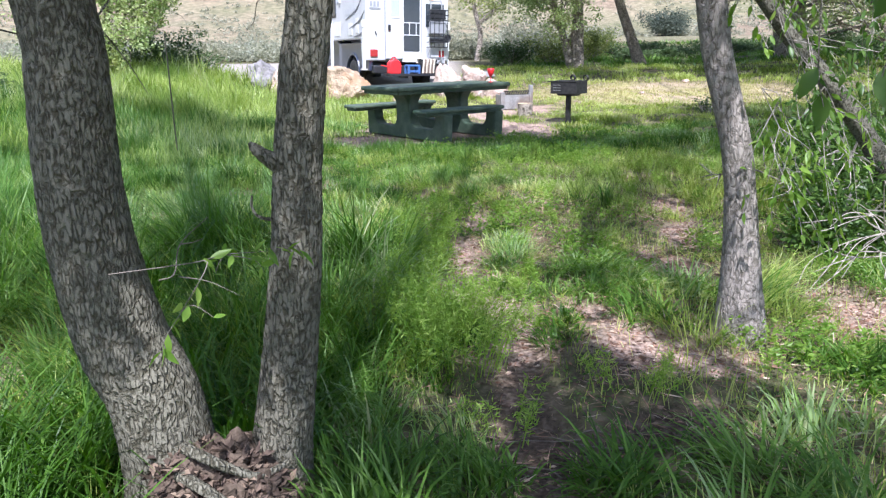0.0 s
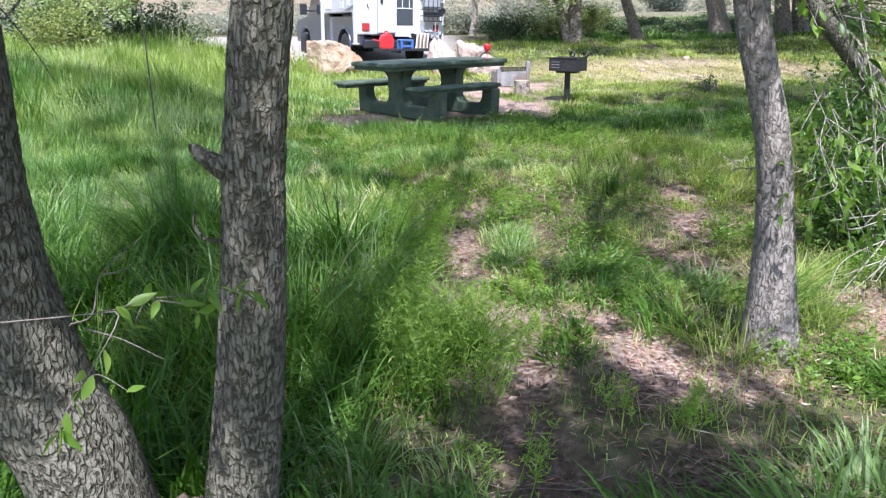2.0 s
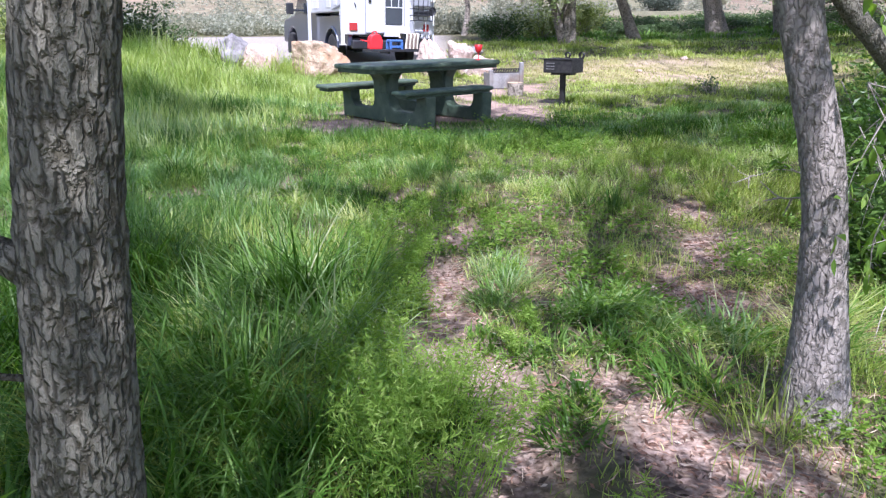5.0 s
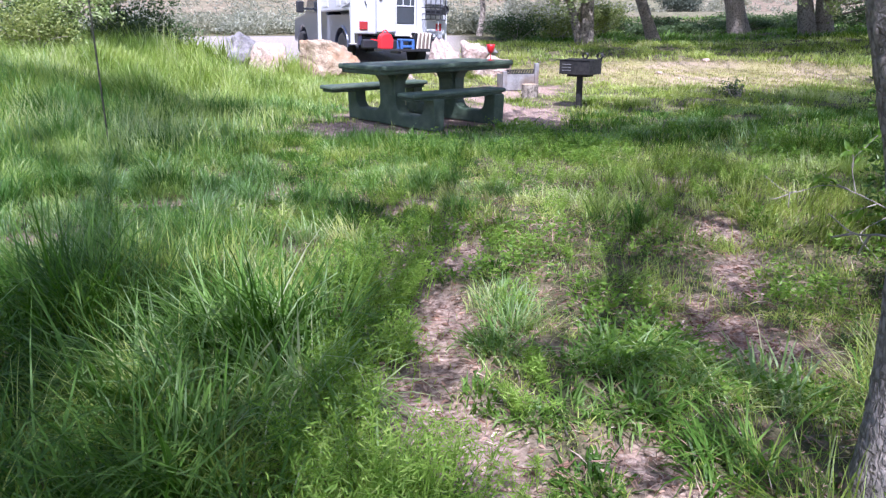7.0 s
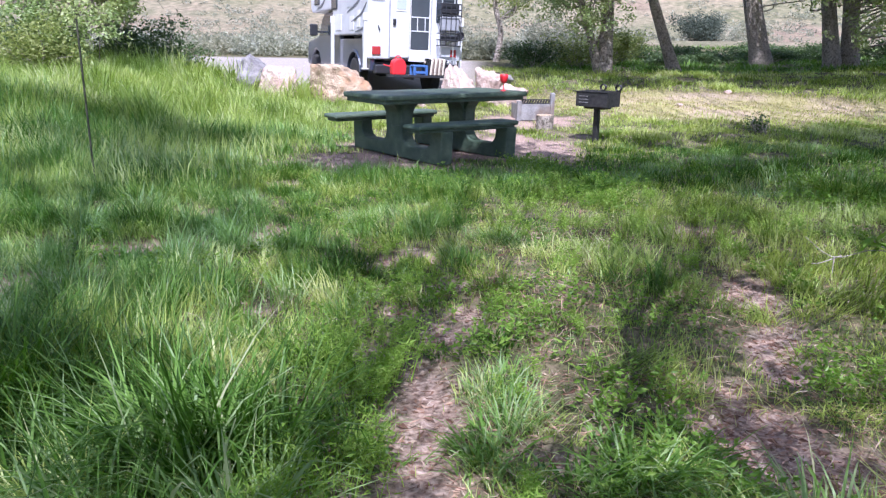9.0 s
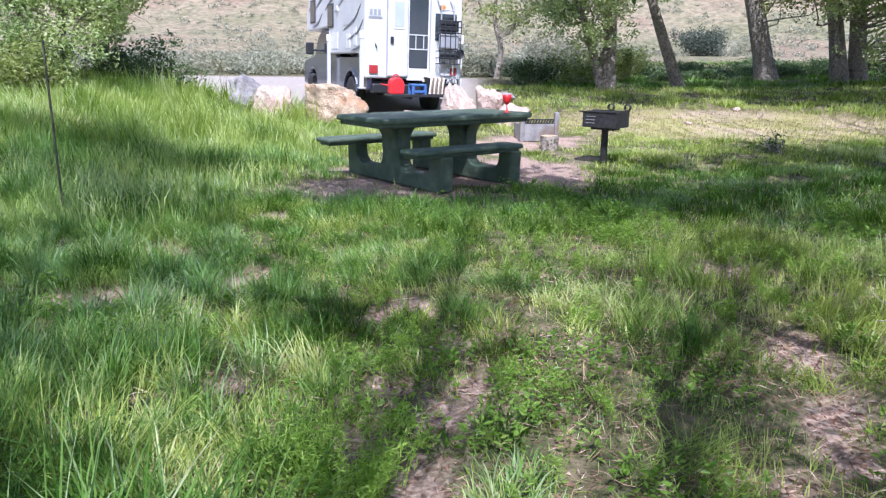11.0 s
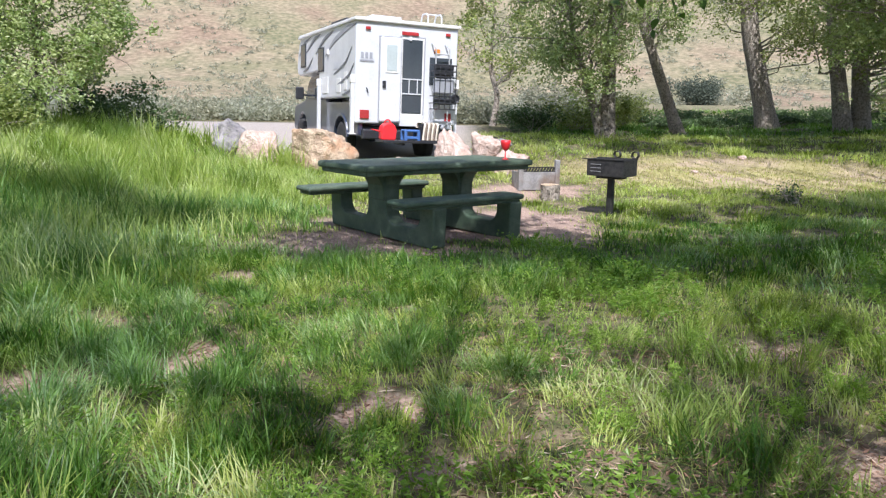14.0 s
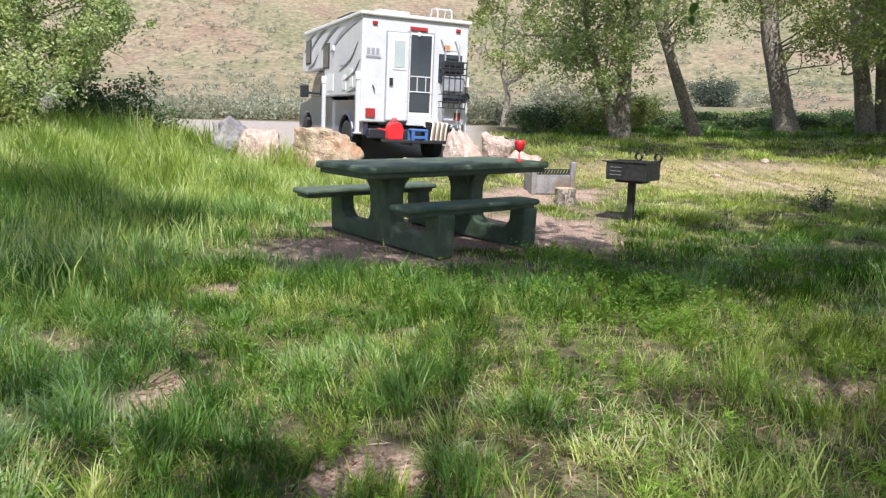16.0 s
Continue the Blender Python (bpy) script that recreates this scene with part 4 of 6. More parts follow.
    for z in (0.40, 0.52, 0.66, 1.04, 1.16, 1.28):
        rod((0.46, -0.29, CZ + z), (0.96, -0.29, CZ + z), 0.012, bm, 6)
        for x in (0.46, 0.96):
            rod((x, -0.29, CZ + z), (x, -0.10, CZ + z), 0.010, bm, 6)
    part("wire_frame", bm, M_dark, rack)
    part("seat_pad", box(0.42, 0.06, 0.13, (0.71, -0.20, CZ + 0.56), 0.025), M_dark, rack)
    part("chair_back", box(0.44, 0.07, 0.24, (0.71, -0.20, CZ + 1.18), 0.03), M_dark, rack)
    part("hose_loop", lathe([(0.085, -0.016), (0.101, 0.0), (0.085, 0.016), (0.069, 0.0), (0.085, -0.016)], 20, pose(0.99, -0.20, CZ + 0.62, 90)), M_dark, rack)
    part("lower_locker", box(0.52, 0.03, 0.42, (0.74, -0.012, CZ + 0.20), 0.008), M_lightgrey, ob)
    part("outlet_box", box(0.10, 0.07, 0.20, (1.08, -0.03, CZ + 0.92), 0.015), M_cream, ob)
    part("grab_hook", rod((-0.88, -0.03, CZ + 0.76), (-0.84, -0.03, CZ + 0.66), 0.012), M_dark, ob)
    # corner jacks
    for x, y in ((-1.13, 0.10), (1.13, 0.10), (-1.13, 2.62), (1.13, 2.62)):
        jack = part("jack", box(0.075, 0.075, 1.00, (x, y, CZ + 0.36), 0.006), M_white, ob, "white corner jack")
        part("jack_motor", box(0.10, 0.10, 0.16, (x, y, CZ + 0.92), 0.015), M_cream, jack)
        part("foot", box(0.14, 0.14, 0.02, (x, y, CZ - 0.15), 0.004), M_cream, jack)
    # flank: windows, hatches and stripes
    for y, z, w, h in ((4.18, 1.60, 0.50, 0.56), (2.55, 1.42, 0.50, 0.54)):
        win = part("side_window", box(0.02, w, h, (-1.105, y, CZ + z), 0.009), M_dark, ob)
        part("pane", box(0.012, w - 0.07, h - 0.07, (-1.117, y, CZ + z), 0.003), M_glass, win)
    part("flank_lamp", box(0.05, 0.12, 0.12, (-1.115, 1.95, CZ + 1.55), 0.02), M_cream, ob)
    for y, z, w, h in ((2.2, 0.85, 0.5, 0.36), (1.15, 0.82, 0.30, 0.30), (0.65, 0.90, 0.22, 0.36)):
        part("hatch", box(0.014, w, h, (-1.104, y, CZ + z), 0.004), M_cream, ob)
    part("name_bar", box(0.010, 0.75, 0.14, (-1.104, 1.15, CZ + 1.24), 0.002), M_lightgrey, ob)
    for pts, w in (([(0.03, 1.97), (0.6, 1.93), (1.5, 1.76), (2.2, 1.48)], 0.08), ([(1.6, 1.97), (2.3, 1.84), (3.0, 1.58)], 0.065), ([(2.6, 1.99), (3.2, 1.90), (3.9, 1.66)], 0.06), ([(3.5, 1.99), (4.1, 1.88), (4.6, 1.62)], 0.05),
                   ([(0.25, 1.55), (0.7, 1.26), (1.5, 1.06)], 0.045), ([(0.1, 1.22), (0.5, 0.98), (1.2, 0.84)], 0.05), ([(3.3, 1.50), (3.7, 1.30), (4.2, 1.22)], 0.05), ([(0.1, 0.80), (0.4, 0.68), (0.9, 0.62)], 0.04)):
        swoosh(pts, w * 1.3, -1.111, M_slate if w < 0.075 else M_grey, ob)


truck_camper()


def on_rig(x, y, z, rz=0):
    return RIG @ pose(x, y, z, 0, 0, rz)


def cargo_carrier():
    ob = base("cargo_carrier", on_rig(-0.14, -0.55, 0.44), "dark steel cargo carrier on the truck's hitch", "carrier")
    bm = bmesh.new()
    for y in (-0.22, 0.22):
        box(1.25, 0.04, 0.05, (0, y, 0), 0.006, None, bm)
    for x in (-0.62, 0.62):
        box(0.04, 0.44, 0.05, (x, 0, 0), 0.006, None, bm)
    part("frame", bm, M_dark, ob)
    for i in range(9):
        part("slat", box(0.05, 0.42, 0.012, (-0.52 + i * 0.13, 0, 0.012), 0.003), M_steel, ob)
    part("drawbar", box(0.06, 0.5, 0.06, (-0.1, 0.30, -0.05), 0.006), M_dark, ob)


cargo_carrier()


def jerry_can():
    ob = base("jerry_can", on_rig(-0.62, -0.58, 0.46), "bright red plastic fuel can on the cargo carrier", "fuel can")
    out = [(-0.15, 0.0), (0.15, 0.0), (0.155, 0.20)] + arc(0.02, 0.20, 0.135, 0, 90, 5) + arc(-0.02, 0.20, 0.13, 90, 180, 5)
    part("can", prism(out, 0.20, 0.03), M_red, ob)
    bm = bmesh.new()
    for a, b in zip(arc(0, 0.33, 0.06, 0, 180, 8), arc(0, 0.33, 0.06, 0, 180, 8)[1:]):
        rod((a[0], 0, a[1]), (b[0], 0, b[1]), 0.014, bm, 8)
    part("handle", bm, M_red, ob)
    part("spout", rod((-0.13, 0, 0.16), (-0.32, 0.03, 0.20), 0.016, None, 10, 0.01), M_red, ob)


jerry_can()


def blue_crate():
    ob = base("plastic_crate", on_rig(-0.14, -0.58, 0.46), "blue plastic stool standing on the cargo carrier", "stool")
    part("top", box(0.32, 0.26, 0.05, (0, 0, 0.19), 0.02), M_blue, ob)
    for x in (-0.135, 0.135):
        for y in (-0.10, 0.10):
            part("leg", box(0.06, 0.05, 0.18, (x, y, 0.09), 0.012), M_blue, ob)
    part("brace", box(0.30, 0.03, 0.05, (0, -0.11, 0.06), 0.008), M_blue, ob)


blue_crate()


def blanket_box():
    ob = base("storage_box", on_rig(0.28, -0.56, 0.46), "black storage box on the cargo carrier", "box")
    part("body", box(0.34, 0.34, 0.30, (0, 0, 0.15), 0.02), M_dark, ob)
    part("lid", box(0.36, 0.36, 0.04, (0, 0, 0.31), 0.012), M_dark, ob)
    bl = base("striped_blanket", on_rig(0.24, -0.56, 0.46), "cream and brown striped blanket draped over a black box", "blanket")
    for i in range(7):
        x0 = -0.16 + i * 0.046
        pts = [(-0.215 - 0.02 * (i % 2), 0.02), (-0.205, 0.18), (-0.195, 0.325), (-0.10, 0.345), (0.05, 0.35), (0.18, 0.345), (0.20, 0.25)]
        p = spline([(x0 - 0.05 * (1 - z / 0.35), y, z) for y, z in pts], 14)
        v = np.concatenate([p + (0, 0, 0), p + (0.046, 0, 0.0), p + (0.046, 0.004, 0.01), p + (0, 0.004, 0.01)])
        k = np.arange(13)
        q = np.concatenate([np.stack([k + 14 * a, k + 1 + 14 * a, k + 1 + 14 * b, k + 14 * b], -1) for a, b in ((0, 1), (1, 2), (2, 3), (3, 0))])
        thing_np("stripe", v, None, q, M_clothd if i in (1, 3, 5) else M_cloth, bl, True)


blanket_box()

stake = base("stake", pose(-3.30, 9.1, float(ground_z(-3.30, 9.1)) - 0.1), "thin dark steel stake standing in the grass", "stake")
part("rail", box(0.016, 0.005, 1.68, (0, 0, 0.84), 0.001), M_rust, stake)
part("web", box(0.005, 0.018, 1.68, (0, 0.011, 0.84), 0.001), M_rust, stake)


# ---------------------------------------------------------------- trees
def limb(a, b, r0, r1, gen, n=6, wander=0.12, sides=5):
    a, b = np.asarray(a, float), np.asarray(b, float)
    d = np.linalg.norm(b - a)
    mid = [a + (b - a) * f + gen.normal(size=3) * d * wander * (0 < f < 1) for f in (0, 0.35, 0.7, 1)]
    return tube(spline(mid, n), np.linspace(r0, r1, n), sides, 0, 0)


def tree(label, trunks, crown, leaf_size, n_leaves, leaf_mat, bark_mat, seed, name="tree", group="", droop=0.4, category="tree", sides=14, bark=0.0, twigs=1, rough_trunk=None, limb_r=0.07):
    """trunks: (points, radii) each; crown: clump centres with their radii. Every clump hangs on a limb of its own."""
    gen = np.random.default_rng(seed)
    ob = base(name, pose(*trunks[0][0][0]), label, category, group)
    inv = -np.asarray(trunks[0][0][0], float)
    lines = []
    for pts, rad in trunks:
        n = max(12, int(len(pts) * 6)) if not rough_trunk else rough_trunk
        p = spline(pts, n)
        r = np.interp(np.linspace(0, 1, n), np.linspace(0, 1, len(rad)), rad)
        v, q = tube(p + inv, r, sides, bark, seed)
        thing_np("trunk", v, None, q, bark_mat, ob)
        lines.append((p, r))
    c = np.asarray([k[:3] for k in crown], float)
    rad = np.asarray([k[3] for k in crown], float)
    for k, rk in zip(c, rad):
        p, r = lines[int(np.argmin([np.linalg.norm(l[0] - k, axis=1).min() for l in lines]))]
        ok = p[:, 2] < max(k[2] - 0.15 * rk, p[0, 2] + 0.6)
        dist = np.linalg.norm(p - k, axis=1) + np.where(ok, 0, 50) + 0.6 * np.abs(p[:, 2] - (k[2] - 1.0))
        i = int(np.argmin(dist))
        r0 = min(r[i] * 0.4, limb_r)
        pieces = [limb(p[i] + inv, k + inv, r0, min(0.012, r0 * 0.6), gen)]
        for _ in range(twigs):
            e = k + gen.normal(size=3) * rk * 0.6
            pieces.append(limb(k + inv, e + inv, min(0.012, r0 * 0.6), 0.003, gen, 5, 0.1, 5))
        v, q = joined(pieces)
        thing_np("limb", v, None, q, bark_mat, ob)
    per = np.maximum((n_leaves * rad ** 2 / np.sum(rad ** 2)).astype(int), 1)
    at = []
    for k, rk, nn in zip(c, rad, per):
        sub = k + gen.normal(size=(max(4, nn // 18), 3)) * rk * np.array([0.55, 0.55, 0.42])
        j = gen.integers(0, len(sub), nn)
        at.append(sub[j] + gen.normal(size=(nn, 3)) * rk * 0.15)
    at = np.concatenate(at)
    v, q = leaves(at + inv, leaf_size, None, droop, 0.5, gen)
    crown_ob = thing_np("crown", v, None, q, leaf_mat, ob, False)
    return ob, crown_ob


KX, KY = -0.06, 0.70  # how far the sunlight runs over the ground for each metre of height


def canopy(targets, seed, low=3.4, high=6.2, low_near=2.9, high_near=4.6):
    """Unseen clumps, placed so that their shade falls on the ellipses given: (x, y, rx, ry, how many)."""
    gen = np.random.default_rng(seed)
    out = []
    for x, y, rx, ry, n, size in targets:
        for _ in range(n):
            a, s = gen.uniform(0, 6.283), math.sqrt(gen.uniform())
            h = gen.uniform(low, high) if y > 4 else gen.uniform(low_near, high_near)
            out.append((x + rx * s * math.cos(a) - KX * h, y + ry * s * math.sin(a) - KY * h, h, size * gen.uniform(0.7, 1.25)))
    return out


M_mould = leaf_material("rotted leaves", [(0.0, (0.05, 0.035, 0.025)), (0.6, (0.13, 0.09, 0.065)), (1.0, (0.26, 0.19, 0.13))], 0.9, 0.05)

# the pair of trunks by the path, with a root crown between them
twin_pts = [(-0.665, 2.05, -0.10), (-0.675, 2.04, 0.12), (-0.678, 2.02, 0.24), (-0.699, 2.01, 0.40), (-0.761, 2.0, 0.57), (-0.806, 2.0, 0.82), (-0.818, 2.0, 1.05), (-0.808, 2.0, 1.27), (-0.814, 2.0, 1.46),
            (-0.92, 2.0, 2.4), (-1.28, 2.05, 4.0), (-1.75, 2.0, 6.0), (-2.3, 1.9, 8.5), (-2.8, 1.8, 11)]
twin_rad = [0.19, 0.148, 0.137, 0.128, 0.122, 0.113, 0.106, 0.102, 0.098, 0.092, 0.085, 0.075, 0.06, 0.03]
mid_pts = [(-0.395, 2.12, -0.10), (-0.37, 2.10, 0.12), (-0.34, 2.08, 0.30), (-0.303, 2.07, 0.55), (-0.27, 2.06, 0.80), (-0.25, 2.06, 1.03), (-0.225, 2.06, 1.25), (-0.192, 2.06, 1.45),
           (-0.05, 2.1, 2.4), (0.18, 2.1, 4.0), (0.42, 2.1, 6.0), (0.62, 2.1, 8.5), (0.85, 2.1, 11)]
mid_rad = [0.12, 0.100, 0.088, 0.078, 0.071, 0.066, 0.064, 0.061, 0.050, 0.042, 0.044, 0.04, 0.02]
# crown above the view, laid out from the shade wanted on the ground
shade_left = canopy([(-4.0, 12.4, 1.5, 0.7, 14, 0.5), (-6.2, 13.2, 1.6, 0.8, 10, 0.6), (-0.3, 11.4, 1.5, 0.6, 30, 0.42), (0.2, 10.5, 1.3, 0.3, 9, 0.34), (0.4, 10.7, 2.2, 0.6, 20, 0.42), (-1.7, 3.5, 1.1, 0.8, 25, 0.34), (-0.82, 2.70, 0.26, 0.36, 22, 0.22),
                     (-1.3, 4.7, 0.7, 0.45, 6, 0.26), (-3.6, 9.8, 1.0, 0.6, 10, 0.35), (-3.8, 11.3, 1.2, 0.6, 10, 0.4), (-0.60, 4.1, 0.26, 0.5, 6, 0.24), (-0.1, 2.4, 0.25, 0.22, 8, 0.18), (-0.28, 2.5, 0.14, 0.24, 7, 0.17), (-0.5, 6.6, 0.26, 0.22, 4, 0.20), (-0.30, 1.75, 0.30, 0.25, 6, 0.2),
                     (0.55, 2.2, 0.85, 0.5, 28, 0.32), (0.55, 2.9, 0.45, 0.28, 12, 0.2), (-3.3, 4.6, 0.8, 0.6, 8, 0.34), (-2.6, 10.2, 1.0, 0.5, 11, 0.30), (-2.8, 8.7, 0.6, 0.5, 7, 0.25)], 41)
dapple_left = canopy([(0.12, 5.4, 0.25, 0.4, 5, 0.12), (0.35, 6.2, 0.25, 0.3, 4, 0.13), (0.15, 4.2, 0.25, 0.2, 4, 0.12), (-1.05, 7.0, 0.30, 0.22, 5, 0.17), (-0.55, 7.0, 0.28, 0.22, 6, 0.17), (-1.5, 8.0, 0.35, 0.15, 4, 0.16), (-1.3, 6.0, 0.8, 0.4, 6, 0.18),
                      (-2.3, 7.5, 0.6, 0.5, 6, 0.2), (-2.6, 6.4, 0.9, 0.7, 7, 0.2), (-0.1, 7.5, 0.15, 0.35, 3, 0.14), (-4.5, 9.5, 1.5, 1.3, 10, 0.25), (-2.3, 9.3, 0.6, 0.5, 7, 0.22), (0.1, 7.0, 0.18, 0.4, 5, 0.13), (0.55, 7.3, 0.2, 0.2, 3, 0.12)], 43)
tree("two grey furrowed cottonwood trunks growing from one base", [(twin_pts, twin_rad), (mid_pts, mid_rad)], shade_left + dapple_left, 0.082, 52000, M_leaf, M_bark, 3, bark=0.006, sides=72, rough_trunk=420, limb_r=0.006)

right_pts = [(1.61, 3.62, -0.25), (1.60, 3.60, -0.10), (1.587, 3.60, 0.14), (1.566, 3.60, 0.40), (1.534, 3.60, 0.68), (1.485, 3.60, 0.93), (1.391, 3.60, 1.24), (1.337, 3.60, 1.49),
             (1.22, 3.6, 2.2), (1.45, 3.55, 3.6), (2.2, 3.6, 5.2), (2.6, 3.4, 8), (2.8, 3.2, 10)]
right_rad = [0.18, 0.14, 0.106, 0.084, 0.072, 0.070, 0.068, 0.068, 0.048, 0.040, 0.034, 0.03, 0.015]
# this unseen crown too is laid out from its shade
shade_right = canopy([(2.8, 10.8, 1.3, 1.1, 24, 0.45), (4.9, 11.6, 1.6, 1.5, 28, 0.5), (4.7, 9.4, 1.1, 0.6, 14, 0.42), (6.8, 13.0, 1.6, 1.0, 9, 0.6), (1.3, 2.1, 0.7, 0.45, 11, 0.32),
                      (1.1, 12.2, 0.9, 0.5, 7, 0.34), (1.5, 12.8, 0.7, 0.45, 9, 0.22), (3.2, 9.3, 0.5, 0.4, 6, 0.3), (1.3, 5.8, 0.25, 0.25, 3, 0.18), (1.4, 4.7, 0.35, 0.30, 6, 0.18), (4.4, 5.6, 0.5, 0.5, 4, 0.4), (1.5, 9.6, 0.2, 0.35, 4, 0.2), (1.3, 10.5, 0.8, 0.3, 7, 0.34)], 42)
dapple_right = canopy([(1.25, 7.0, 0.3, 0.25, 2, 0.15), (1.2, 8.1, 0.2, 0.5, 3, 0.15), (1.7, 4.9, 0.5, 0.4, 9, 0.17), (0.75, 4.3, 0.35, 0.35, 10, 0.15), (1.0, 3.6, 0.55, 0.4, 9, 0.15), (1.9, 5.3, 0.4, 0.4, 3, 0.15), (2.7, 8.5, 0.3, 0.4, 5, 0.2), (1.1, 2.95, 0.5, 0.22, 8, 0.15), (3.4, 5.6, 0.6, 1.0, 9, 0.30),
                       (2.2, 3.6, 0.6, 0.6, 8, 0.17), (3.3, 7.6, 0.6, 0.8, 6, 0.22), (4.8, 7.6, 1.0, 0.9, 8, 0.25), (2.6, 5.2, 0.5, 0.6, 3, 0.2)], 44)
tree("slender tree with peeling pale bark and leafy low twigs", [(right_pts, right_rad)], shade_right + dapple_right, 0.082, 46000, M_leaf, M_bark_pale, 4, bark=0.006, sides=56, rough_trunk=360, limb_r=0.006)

# stub and short twigs on the middle trunk
trunk_twig = base("dead_branch", pose(-0.315, 2.05, 1.06), "short dead branch stubs on the trunk", "branch")
v, q = joined([tube(spline([(0.05, 0, -0.03), (-0.02, -0.02, 0.02), (-0.05, -0.02, 0.05)], 7), np.array([0.036, 0.03, 0.024, 0.02, 0.017, 0.013, 0.005]), 16, 0.006, 3),
               tube(spline([(0.03, -0.02, -0.16), (-0.035, -0.03, -0.15), (-0.055, -0.03, -0.12), (-0.052, -0.03, -0.09)], 8), np.linspace(0.0055, 0.003, 8), 8)])
thing_np("stub", v, None, q, M_bark, trunk_twig)


def root_crown():
    """Crumbled bark, clods and leaf mould heaped between the two trunks, over a woody root."""
    gen = np.random.default_rng(15)
    ob = base("root_crown", pose(-0.47, 2.0, 0.0), "dark crumbled bark and leaf mould heaped between two trunks", "mould heap")

    def top(x):
        return 0.27 - 0.40 * np.clip(x + 0.05, 0, 1) - 0.9 * np.clip(x - 0.10, 0, 1)

    bm = bmesh.new()
    bmesh.ops.create_icosphere(bm, subdivisions=5, radius=1)
    for vt in bm.verts:
        p = vt.co
        k = 1 + 0.22 * noise.fractal(p * 3, 1, 2, 4) + 0.10 * noise.noise(p * 11) + 0.06 * noise.noise(p * 26)
        x = p.x * 0.25 * k
        vt.co = Vector((x, p.y * 0.17 * k - 0.02, p.z * float(top(x)) * k))
    part("mould", bm, M_rot, ob, "dark leaf mould", smooth=True)
    for q in range(46):
        x, a = gen.uniform(-0.17, 0.25), gen.uniform(0.05, 1.35)
        bm = bmesh.new()
        bmesh.ops.create_icosphere(bm, subdivisions=1, radius=1)
        size = Vector(gen.uniform(0.012, 0.042, 3))
        for vt in bm.verts:
            k = gen.uniform(0.7, 1.2)
            vt.co = Vector((vt.co.x * size.x * k, vt.co.y * size.y * k, vt.co.z * size.z * k))
        bmesh.ops.transform(bm, matrix=Matrix.Translation((x, -0.02 - 0.175 * math.cos(a), float(top(x)) * math.sin(a))) @ Euler(gen.uniform(-2, 2, 3)).to_matrix().to_4x4(), verts=bm.verts)
        part("bark_clod", bm, M_rot, ob)
    for pts, r in (([(-0.19, -0.06, 0.20), (-0.06, -0.17, 0.22), (0.05, -0.18, 0.13), (0.10, -0.20, 0.02)], 0.022), ([(-0.1, -0.12, 0.30), (0.0, -0.15, 0.27), (0.09, -0.10, 0.20), (0.16, -0.02, 0.2)], 0.018)):
        v, q = tube(spline(pts, 14), np.linspace(r, r * 0.5, 14), 10, 0.004, 6)
        thing_np("root", v, None, q, M_bark, ob)
    n = 1500
    x, a = gen.uniform(-0.20, 0.27, n), gen.uniform(0.0, 1.5, n)
    at = np.stack([x, -0.02 - 0.19 * np.cos(a), np.maximum(top(x), 0.02) * np.sin(a) * gen.uniform(0.95, 1.08, n)], -1)
    v, q = leaves(at, 0.04, gen.normal(size=(n, 3)) * (1, 1, 0.5), 0.0, 0.5, gen)
    tagged(thing_np("scraps", v, None, q, M_mould, ob, False), kind="stuff")


root_crown()


# a leaning trunk and bare brush behind the slender tree
tree("dark leaning trunk over the bank", [([(3.75, 5.6, -0.2), (3.3, 5.55, 0.50), (2.98, 5.5, 0.90), (2.70, 5.5, 1.21), (2.44, 5.5, 1.49), (2.0, 5.4, 2.1), (1.8, 5.3, 3.2)], [0.09, 0.075, 0.07, 0.062, 0.055, 0.05, 0.02])],
     [(3.6, 5.4, 3.2, 0.5), (4.0, 5.2, 3.6, 0.6), (4.1, 5.6, 2.9, 0.6)], 0.08, 700, M_leaf, M_bark, 8, bark=0.006, sides=20, rough_trunk=60)


def spray(name, label, start, sticks, leaf, mat, seed, per=9, twig=0.005, category="branch", wood=None, slim=0.40):
    """A thin branch with side twigs; sticks: (points, leaves on it). Leaves stand along the twigs and point outwards."""
    gen = np.random.default_rng(seed)
    ob = base(name, pose(*start), label, category)
    inv = -np.asarray(start, float)
    at, aim = [], []
    for pts, n in sticks:
        p = spline(pts, 14)
        tv, tq = tube(p + inv, np.linspace(twig, twig * 0.35, 14), 6)
        thing_np("twig", tv, None, tq, wood or M_twig, ob)
        d = np.gradient(p, axis=0)
        d /= np.linalg.norm(d, axis=1)[:, None]
        for i in range(n):
            k = min(int(4 + 10 * (i + gen.uniform()) / max(n, 1)), 13)
            at.append(p[k] + gen.normal(size=3) * 0.006)
            aim.append(d[k] * 0.7 + gen.normal(size=3) * 0.55 + np.array([0, 0, -0.45]))
    if at:
        v, q = fine_leaves(np.asarray(at) + inv, leaf, np.asarray(aim), slim, gen)
        tagged(thing_np("foliage", v, None, q, mat, ob, True), kind="stuff")
    return ob


